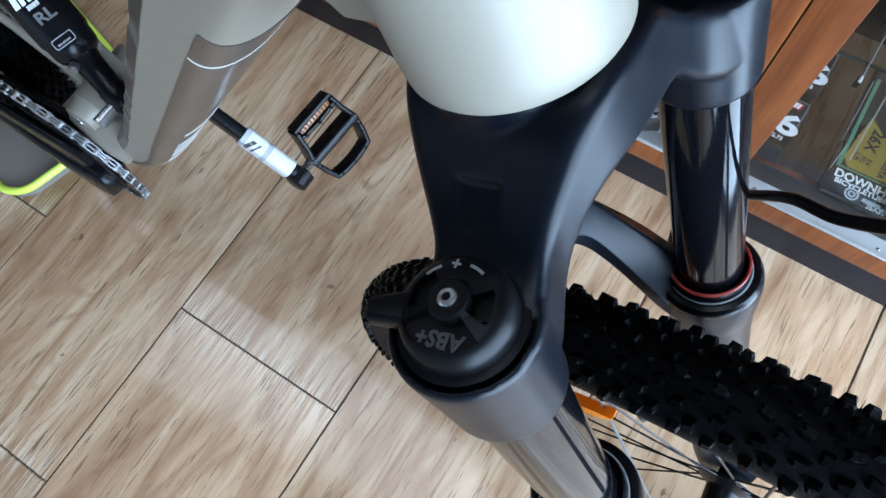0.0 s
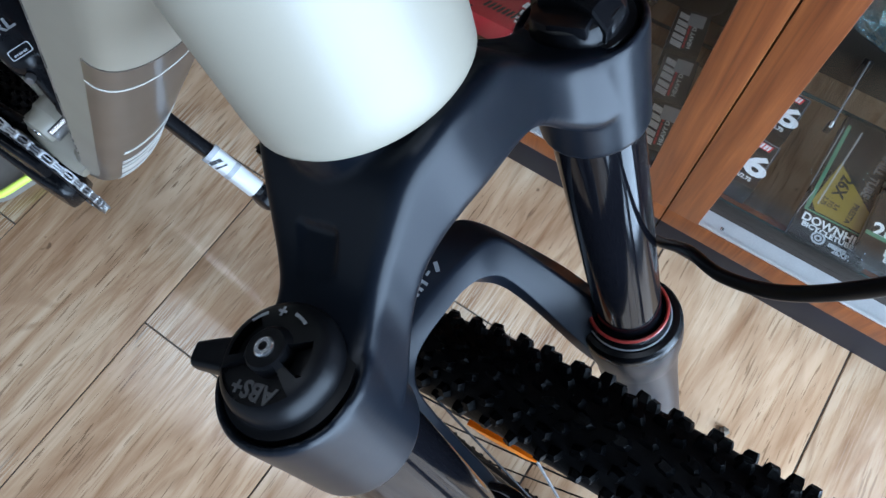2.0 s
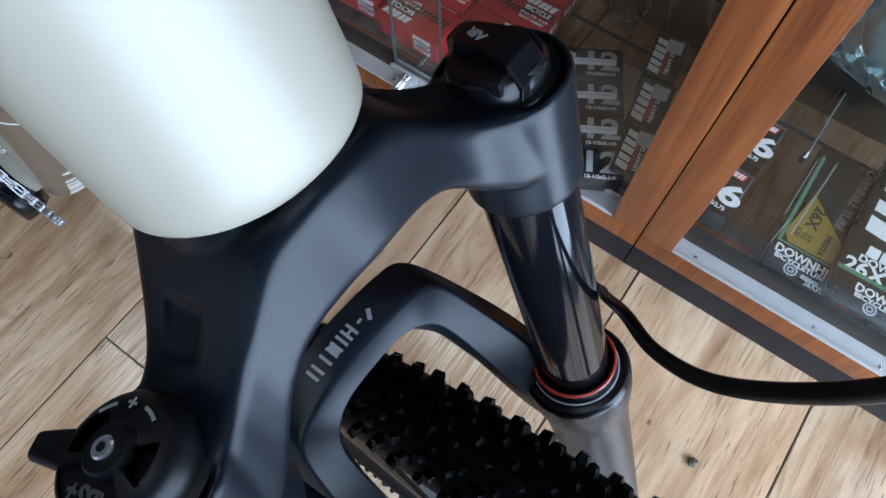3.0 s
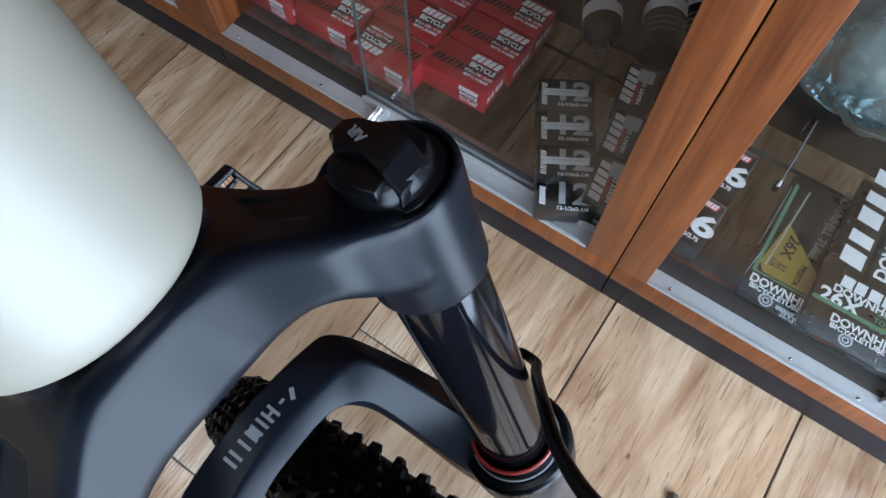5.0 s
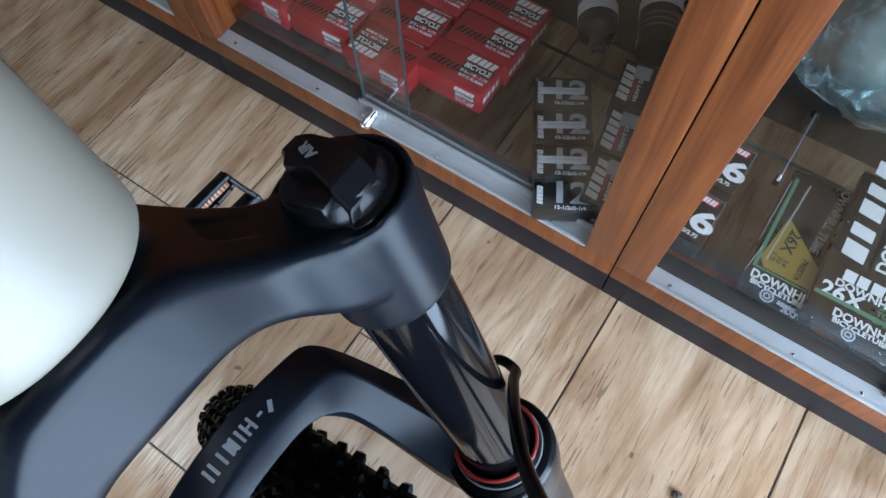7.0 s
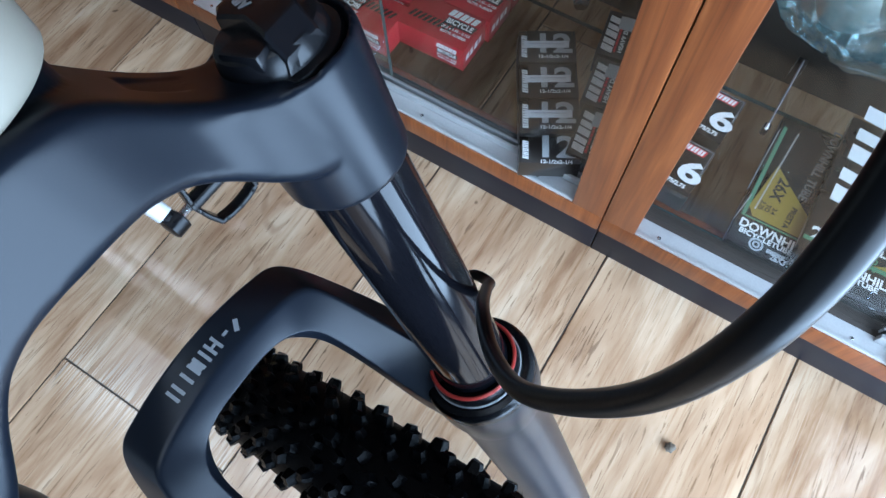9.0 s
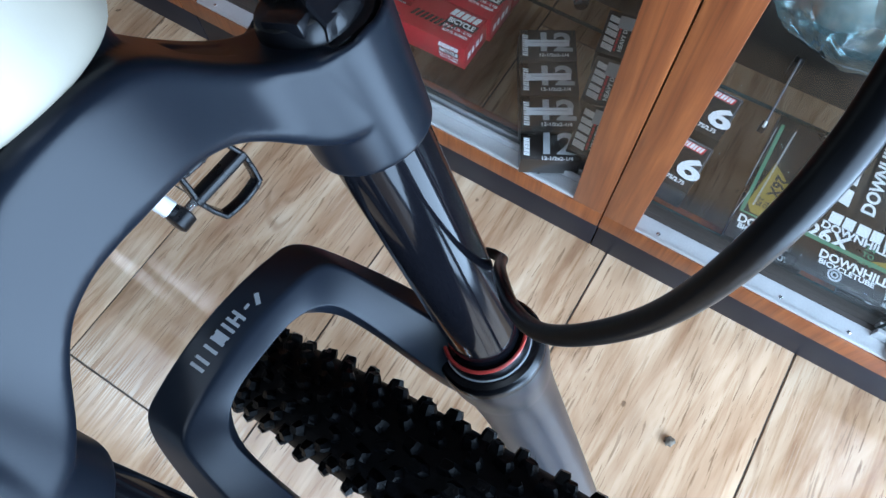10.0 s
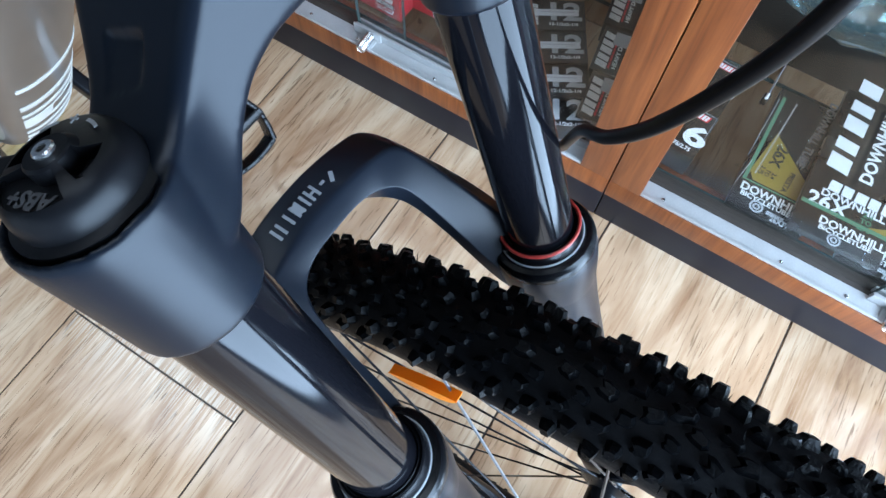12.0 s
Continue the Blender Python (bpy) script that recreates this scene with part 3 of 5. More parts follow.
def bottle(x, y, z, rz, tall, label):
    """A plastic bottle that lies on its side."""
    r = 0.031
    b = thing("sealant_bottle", (x, y, z), label, "bottle", "lying bottles")
    m = pose(x, y, z + r, 0, 0, rz)
    axis = m.to_3x3() @ Vector((0, 1, 0))
    base = m.translation
    part("bottle_body", lathe(base, axis, ((0.0, 0.012), (0.004, 0.012), (0.016, 0.013), (0.03, 0.028), (0.038, r), (tall - 0.006, r), (tall, r - 0.005)), 28), DARK_CARD, b)
    part("bottle_cap", lathe(base - axis * 0.006, axis, ((0, 0.009), (0.001, 0.0105), (0.0145, 0.0105)), 20), STEEL, b, "bright metal cap")
    part("bottle_label", lathe(base, axis, ((0.058, r + 0.0004), (0.082, r + 0.0004)), 28, caps=False), PALE_STICKER, b, "pale label band")
    for s in (0.095, 0.105, 0.115):
        part("print", lathe(base, axis, ((s, r + 0.0003), (s + 0.003, r + 0.0003)), 28, caps=False), DIM_INK, b)
    return b


bottle(-0.186, 0.268, SHELF, 28, 0.16, "black sealant bottle with a pale label lying down")


def wrapped_pack(x, y, rz):
    """A rolled pack in clear film: it stands open at its folded end."""
    p = thing("wrapped_pack", (x, y, SHELF), "black rolled pack in clear shrink film", "pack", "lying bottles")
    m = pose(x, y, SHELF + 0.034, 0, 0, rz)
    axis = m.to_3x3() @ Vector((0, 1, 0))
    part("roll", lathe(m.translation, axis, ((0, 0.024), (0.003, 0.031), (0.13, 0.033), (0.15, 0.03)), 26), DARK_CARD, p)
    part("film", lathe(m.translation, axis, ((-0.03, 0.027), (-0.012, 0.031), (0.01, 0.0332), (0.15, 0.0338)), 26, caps=False), BAG, p, "clear crinkled film")
    part("pack_label", lathe(m.translation, axis, ((0.075, 0.0342), (0.098, 0.0342)), 26, caps=False), PALE_STICKER, p)
    for s in (0.03, 0.042, 0.054):
        part("print", lathe(m.translation, axis, ((s, 0.0342), (s + 0.003, 0.0342)), 26, caps=False), DIM_INK, p)


wrapped_pack(-0.108, 0.304, 20)
wrapped_pack(-0.062, 0.345, 22)


# ---- goods in the right cabinet ----
def downhill_pack(x, y, rz, tall, size_words):
    w, dp = 0.104, 0.215
    c = thing("tube_pack", (x, y, SHELF), "black inner tube pack with white and mustard print in clear film", "pack", "black tube packs")
    m = pose(x, y, SHELF, 0, 0, rz)

    def put(name, bm, mat, label=""):
        bm.transform(m)
        return part(name, bm, mat, c, label)
    put("carton", block(-w / 2, w / 2, 0, dp, 0, tall, 0.0012), DARK_CARD)
    t = Matrix.Translation((0, 0, tall + 0.0003))
    put("lettering", lettering("DOWNHILL", 0.0175, t @ pose(0, 0.0325, 0), 0.089), WHITE_INK)
    put("lettering", lettering("BICYCLETUBE", 0.0105, t @ pose(-0.006, 0.0215, 0), 0.07), WHITE_INK)
    gear = join(lathe((0, 0, 0), (0, 0, 1), ((0, 0.0095), (0.0002, 0.0095), (0.0002, 0.0068), (0, 0.0068)), 24, caps=False, closed=True), lathe((0, 0, 0), (0, 0, 1), ((0, 0.005), (0.0002, 0.005), (0.0002, 0.0026), (0, 0.0026)), 18, caps=False, closed=True))
    gear.transform(t @ pose(-0.0145, 0.0112, 0))
    put("round_mark", gear, GREY_INK, "grey round mark")
    put("maker_mark", join(bars(5, 0.024, 0.006, t @ pose(0.012, 0.0102, 0), 0.1, 0.12)), GREY_INK)
    put("handwriting", lettering(size_words, 0.011, t @ pose(0.02, 0.0042, 0), 0.026), GREY_INK)
    put("mustard_flash", slab([(-0.0335, 0.0475), (0.0335, 0.0475), (0.029, 0.082), (-0.031, 0.136), (-0.0425, 0.06)], 0.00015, t), YELLOW_INK, "mustard printed flash")
    put("green_line", join(slab([(-0.047, 0.0445), (-0.042, 0.0465), (-0.041, 0.2), (-0.046, 0.2)], 0.0002, t), slab([(-0.047, 0.043), (0.05, 0.043), (0.05, 0.0455), (-0.047, 0.0455)], 0.00018, t)), GREEN_INK, "green printed border")
    up = t @ pose(0, 0, 0.0002, 0, 0, -94)
    put("fine_print", bars(26, 0.14, 0.0024, up @ pose(-0.125, -0.0385, 0.0002), 0.1, 0.35), GREY_INK)
    put("lettering", lettering("26X", 0.022, up @ pose(-0.1, -0.0235, 0.0002), 0.038), BLACK_INK)
    put("lettering", lettering("2.4\nTO\n2.75", 0.0085, up @ pose(-0.066, -0.025, 0.0002)), BLACK_INK)
    put("lettering", lettering("PRESTA", 0.0105, up @ pose(-0.069, 0.004, 0.0002)), BLACK_INK)
    put("lettering", lettering("DOWNHILL TUBE", 0.0165, up @ pose(-0.165, 0.006, 0.0002), 0.125), DIM_INK)
    film = block(-w / 2 - 0.0015, w / 2 + 0.0015, -0.0015, dp + 0.0015, 0.0004, tall + 0.003, 0.002)
    bmesh.ops.subdivide_edges(film, edges=film.edges, cuts=4, use_grid_fill=True)
    for v in film.verts:
        v.co += Vector((0, 0, 1)) * (noise.noise(v.co * 24) * 0.0008)
    put("film", film, BAG, "clear crinkled film").visible_shadow = False
    # thin pale rods draw the glints on the film's creases
    for p0, p1 in (((-0.053, 0.03), (-0.046, 0.075)), ((0.05, 0.0), (0.034, 0.03)), ((-0.054, 0.08), (-0.05, 0.19)), ((0.048, 0.07), (0.052, 0.16))):
        put("film_glint", rod((*p0, tall + 0.0026), (*p1, tall + 0.0034), 0.0005, 6), GREY_INK, "pale rod drawn as a glint along a film crease")
    return c


def big_pack(x, y, z, rz, tall):
    w, dp = 0.12, 0.25
    c = thing("tube_pack", (x, y, z), "black inner tube pack with large white lettering and a green line", "pack", "black tube packs")
    m = pose(x, y, z, 0, 0, rz)

    def put(name, bm, mat, label=""):
        bm.transform(m)
        return part(name, bm, mat, c, label)
    put("carton", block(-w / 2, w / 2, 0, dp, 0, tall, 0.0012), DARK_CARD)
    t = Matrix.Translation((0, 0, tall + 0.0003))
    put("brand_mark", bars(5, 0.09, 0.017, t @ pose(0.012, 0.0845, 0), 0.05, 0.16), WHITE_INK, "white blocky brand mark")
    put("lettering", lettering("DOWNHILL", 0.0155, t @ pose(0.004, 0.0690, 0), 0.086), WHITE_INK)
    put("lettering", lettering("26X", 0.029, t @ pose(-0.026, 0.0535, 0), 0.055), WHITE_INK)
    put("lettering", lettering("2.4\nTO\n2.75", 0.0105, t @ pose(0.026, 0.0535, 0)), GREEN_INK)
    put("green_line", slab([(-0.058, 0.0415), (0.06, 0.0415), (0.06, 0.0475), (-0.058, 0.0475)], 0.0002, t), GREEN_INK, "green printed line")
    put("mustard_corner", slab([(0.03, 0.0478), (0.06, 0.0478), (0.06, 0.061)], 0.00015, t), YELLOW_INK, "mustard printed corner")
    put("lettering", lettering("DOWNHILL", 0.0165, t @ pose(0.0155, 0.028, 0), 0.087), WHITE_INK)
    put("lettering", lettering("BICYCLETUBE", 0.01, t @ pose(0.0095, 0.0175, 0), 0.07), WHITE_INK)
    gear = join(lathe((0, 0, 0), (0, 0, 1), ((0, 0.009), (0.0002, 0.009), (0.0002, 0.0065), (0, 0.0065)), 24, caps=False, closed=True), lathe((0, 0, 0), (0, 0, 1), ((0, 0.0048), (0.0002, 0.0048), (0.0002, 0.0025), (0, 0.0025)), 18, caps=False, closed=True))
    gear.transform(t @ pose(-0.002, 0.0075, 0))
    put("round_mark", gear, GREY_INK, "grey round mark")
    up = t @ pose(0, 0, 0, 0, 0, 90)
    put("brand_mark", bars(5, 0.175, 0.03, up @ pose(0.198, 0.032, 0), 0.12, 0.3), WHITE_INK, "white blocky brand mark")
    put("lettering", lettering("DOWNHILL", 0.024, up @ pose(0.175, -0.008, 0), 0.13), WHITE_INK)
    film = block(-w / 2 - 0.0015, w / 2 + 0.0015, -0.0015, dp + 0.0015, 0.0004, tall + 0.003, 0.002)
    bmesh.ops.subdivide_edges(film, edges=film.edges, cuts=4, use_grid_fill=True)
    for v in film.verts:
        v.co += Vector((0, 0, 1)) * (noise.noise(v.co * 22 + Vector((9, 2, 4))) * 0.0008)
    put("film", film, BAG, "clear crinkled film").visible_shadow = False
    return c


downhill_pack(0.1995, 0.0328, 0.6, 0.012, "26X3V")
downhill_pack(0.352, 0.0335, -1, 0.012, "26X3V")
big_pack(0.287, 0.034, SHELF + 0.0158, 0.8, 0.011)
sixteen = thing("sixteen_inch_carton", (0, 0, 0), "black inner tube carton with a large white figure", "carton", "black figure cartons")
part("carton", block(-0.04, 0.04, -0.04, 0.04, 0, 0.041, 0.001), DARK_CARD, sixteen)
t16 = pose(0, 0, 0.0413)
part("lettering", lettering("16", 0.046, t16 @ pose(0.009, -0.006, 0), 0.056), WHITE_INK, sixteen)
part("lettering", lettering("1.75/2.75", 0.0085, t16 @ pose(0.014, -0.029, 0)), WHITE_INK, sixteen)
part("brand_shade", bars(5, 0.05, 0.0105, t16 @ pose(0.006, 0.029, 0), 0.25, 0.04), RED_INK, sixteen, "red outline of the brand mark")
part("brand_mark", bars(5, 0.048, 0.0085, t16 @ pose(0.006, 0.029, 0.0003), 0.25, 0.24), WHITE_INK, sixteen, "white slanted brand mark")
part("border", join(slab([(-0.038, 0.0374), (0.038, 0.0374), (0.038, 0.038), (-0.038, 0.038)], 0.00012, t16), slab([(0.0374, -0.02), (0.038, -0.02), (0.038, 0.037), (0.0374, 0.037)], 0.00012, t16)), GREY_INK, sixteen)
sixteen.matrix_basis = pose(0.0478, 0.1795, SHELF, 0, 0, -3)
copy_thing(sixteen, pose(0.044, 0.0845, SHELF, 0, 0, -3))

stick = thing("white_rod", (0.128, 0.2, SHELF), "thin white plastic rod leaning behind the packs", "rod")
part("rod", rod((0.1305, 0.218, SHELF + 0.02), (0.1325, 0.335, SHELF + 0.03), 0.0016, 10), DIM_INK, stick)
part("rod_tip", rod((0.1303, 0.209, SHELF + 0.0193), (0.1305, 0.2185, SHELF + 0.0201), 0.0021, 10), WHITE_INK, stick, "small white tip")
part("rod_foot", block(0.126, 0.135, 0.2125, 0.2215, SHELF, SHELF + 0.0182, 0.0015), DARK_CARD, stick)
part("rod_rest", block(0.125, 0.139, 0.328, 0.342, SHELF, SHELF + 0.028, 0.002), DARK_CARD, stick)


def poly_bag():
    """A large clear bag of dim goods, which sags to a flat seam at the bottom and falls in long folds."""
    g = thing("poly_bag", (0.2, 0.34, SHELF + 0.036), "large clear teal-tinted plastic bag with sharp folds, on the tube packs", "bag")
    rng = random.Random(5)
    base = SHELF + 0.0362
    for k in range(3):
        bm = bmesh.new()
        bmesh.ops.create_icosphere(bm, subdivisions=4, radius=0.05)
        c = Vector((0.135 + 0.07 * k, 0.345, base + 0.12 + 0.03 * k))
        for v in bm.verts:
            q = v.co * (1 + 0.25 * noise.noise(v.co * 18 + Vector((k * 3, 0, 0))))
            v.co = c + Vector((q.x, q.y * 0.6, q.z * 1.2))
        part("goods", bm, TEAL, g, "dim wrapped bundle", angle=3)
    rings, rows, n = [], 26, 76
    for i in range(rows + 1):
        h = (i / rows) ** 1.3
        wide = 0.185 * min(1, 0.6 + 1.1 * h) * (1 - 0.25 * max(0, h - 0.75) * 4)
        deep = 0.085 * min(1, (h / 0.35 + 0.002) ** 0.7) * (1 - 0.3 * max(0, h - 0.75) * 4)
        ring = []
        for k in range(n):
            a = k * math.tau / n
            d = Vector((math.cos(a), math.sin(a), 0))
            q = Vector((d.x * 2.2 + h * 0.8, d.y * 2.2, h * 0.55))
            # long soft folds, and short sharp creases that gather towards the seam
            fold = (1 - abs(noise.noise(q * 1.1))) ** 3 * 0.16 + (1 - abs(noise.noise(q * 2.4 + Vector((3, 1, 2))))) ** 8 * 0.1
            crease = rng.uniform(-1, 1) * 0.05 * max(0.12, 1 - h * 2.6) * min(1, i / 2)
            s = 1.08 - fold + crease
            sag = 0.03 * abs(d.x + 0.15) * (1 - h)
            ring.append((0.2 + d.x * wide * s, 0.345 + d.y * deep * s, base + sag + 0.3 * h))
        rings.append(ring)
    b = part("bag_film", loft(rings), SACK, g, "clear crinkled film", angle=0.22)
    b.visible_shadow = False
    part("bag_seam", sweep([Vector((0.11, 0.345, base + 0.021)), Vector((0.17, 0.345, base + 0.0015)), Vector((0.285, 0.345, base + 0.02))], rounded(0.0012, 0.003, 0.0004), (0, 0, 1)), GREY_INK, g, "pale welded seam")
    return g


poly_bag()

# ---- a grey tray with a neon rim on the floor, behind the bicycle ----
tray = thing("floor_tray", (-1.2, -0.4, 0), "grey plastic floor tray with a neon yellow rim", "tray")
rim_path = [pose(-1.208, -0.343, 0.022, 0, 0, -15.9) @ Vector((x, y, 0)) for x, y in rounded(0.66, 0.285, 0.05, 8)]
part("tray_bed", slab([(p.x, p.y) for p in rim_path], 0.012, pose(0, 0, 0.0006)), GREY_MAT, tray)
part("rim", pipe(rim_path, 0.0065, 10, (0, 0, 1), closed=True), NEON, tray, "neon yellow rounded rim")


# ---- the bicycle ----
bike = thing("bicycle", (-0.2, -0.43, 0), "pearl white full-suspension mountain bike with a black suspension fork", "bicycle")


def crown_section(u):
    """Top, underside, front and rear of the crown at u across."""
    table = ((0.0, 0.0205, -0.0075, 0.0165, -0.0445), (0.010, 0.0198, -0.0075, 0.016, -0.0445), (0.021, 0.0165, -0.0105, 0.014, -0.0425), (0.030, 0.0065, -0.017, 0.012, -0.038),
             (0.040, -0.003, -0.0292, 0.0108, -0.0305), (0.047, -0.0075, -0.0365, 0.0133, -0.024), (0.054, -0.0105, -0.0385, 0.0165, -0.0185), (0.067, -0.0125, -0.039, 0.0192, -0.0175))
    a = abs(u) * 0.067 / HALF
    for r0, r1 in zip(table, table[1:]):
        if a <= r1[0] + 1e-9:
            s = (a - r0[0]) / (r1[0] - r0[0])
            return [p + (q - p) * s for p, q in zip(r0[1:], r1[1:])]
    return list(table[-1][1:])


def fork_crown():
    rings = []
    for k in range(61):
        u = HALF * (k / 30 - 1)
        acc = [0, 0, 0, 0]
        for e in (-0.005, -0.0025, 0, 0.0025, 0.005):
            acc = [p + q / 5 for p, q in zip(acc, crown_section(max(-HALF, min(HALF, u + e))))]
        top, low, fwd, rear = acc
        rings.append([(x + (fwd + rear) / 2, u, y + (top + low) / 2) for x, y in rounded(fwd - rear, top - low, min(0.0046, (top - low) * 0.3), 5)])
    bm = loft(rings)
    out = on_fork(bm)
    ob = part("crown_blank", out, CROWN)
    cut = bmesh.new()
    for s in (-1, 1):
        lo = [(-0.019, 0.0345, -0.0008), (-0.005, 0.0325, 0.0001), (-0.002, 0.0415, -0.0056), (-0.0135, 0.0455, -0.008)]
        hi = [(x, y, z + 0.05) for x, y, z in lo]
        join(cut, on_fork(loft([[(x, s * y, z) for x, y, z in q] for q in (lo, hi)])))
    cutter = part("cutter", cut, CROWN)
    mod = ob.modifiers.new("pocket", "BOOLEAN")
    mod.object, mod.operation, mod.solver = cutter, "DIFFERENCE", "EXACT"
    bpy.context.view_layer.update()
    me = bpy.data.meshes.new_from_object(ob.evaluated_get(bpy.context.evaluated_depsgraph_get()))
    out = bmesh.new()
    out.from_mesh(me)
    for o in (ob, cutter):
        bpy.data.objects.remove(o)
    for s in (-1, 1):
        cup = lathe((0, s * HALF, 0), (0, 0, 1), ((-0.0515, 0.0163), (-0.0522, 0.0178), (-0.0512, 0.0188), (-0.03, 0.0196), (-0.0155, 0.0204), (-0.0125, 0.0204), (-0.0112, 0.0196), (-0.0108, 0.0186), (-0.0135, 0.018), (-0.018, 0.0178)), 64)
        join(out, on_fork(cup))
    # collar under the head tube
    join(out, on_fork(lathe((-0.0166, 0, 0), (0, 0, 1), ((0.005, 0.0262), (0.018, 0.0262), (0.0202, 0.0257)), 56)))
    raw = part("crown_raw", out, CROWN)
    fuse = raw.modifiers.new("fuse", "REMESH")
    fuse.mode, fuse.voxel_size = "VOXEL", 0.0008
    soft = raw.modifiers.new("soft", "SMOOTH")
    soft.factor, soft.iterations = 0.5, 7
    bpy.context.view_layer.update()
    fused = bpy.data.meshes.new_from_object(raw.evaluated_get(bpy.context.evaluated_depsgraph_get()))
    bpy.data.objects.remove(raw)
    out = bmesh.new()
    out.from_mesh(fused)
    return part("fork_crown", out, CROWN, bike, "satin charcoal arched fork crown", angle=3)


fork_crown()
for s in (-1, 1):
    part("stanchion", on_fork(lathe((0, s * HALF, 0), (0, 0, 1), ((-0.3, 0.0162), (-0.04, 0.0162)), 56)), STANCHION, bike, "gloss black fork stanchion")
    lower = part("lower_leg", on_fork(lathe((0, s * HALF, 0), (0, 0, 1), ((-0.54, 0.013), (-0.535, 0.0165), (-0.5, 0.0185), (-0.36, 0.0205), (-0.25, 0.0215), (-0.226, 0.0226), (-0.2235, 0.0231), (-0.210, 0.0252), (-0.2, 0.0259), (-0.197, 0.0257)), 56)), LOWERS, bike, "satin graphite lower fork leg")
    part("dropout", on_fork(sweep([Vector((0.0, s * HALF * 0.97, -0.49)), Vector((0.015, s * HALF * 0.9, -0.5)), Vector((0.034, s * HALF * 0.85, -0.509))], rounded(0.034, 0.012, 0.004), (0, 0, 1))), LOWERS, lower)
    seal = part("dust_seal", on_fork(lathe((0, s * HALF, 0), (0, 0, 1), ((-0.1985, 0.0256), (-0.1945, 0.0258), (-0.192, 0.0253), (-0.1905, 0.0242), (-0.1898, 0.0218), (-0.1902, 0.0206), (-0.1898, 0.0202), (-0.186, 0.0196), (-0.1835, 0.0194), (-0.1828, 0.0186), (-0.1838, 0.0177), (-0.1828, 0.017), (-0.1838, 0.0163)), 56, caps=False)), BLACK_PLASTIC, bike, "black rubber dust seal")
    part("seal_ring", on_fork(lathe((0, s * HALF, 0), (0, 0, 1), ((-0.1899, 0.0207), (-0.1893, 0.0207), (-0.1891, 0.0202), (-0.1897, 0.0202)), 56, caps=False, closed=True)), GREY_INK, seal, "pale spring ring")
    if s > 0:
        part("travel_ring", on_fork(lathe((0, s * HALF, 0), (0, 0, 1), [(-0.1832 + 0.0009 * math.sin(k * math.tau / 8), 0.0190 + 0.0009 * math.cos(k * math.tau / 8)) for k in range(8)], 48, caps=False, closed=True)), RED_RING, seal, "red rubber ring")


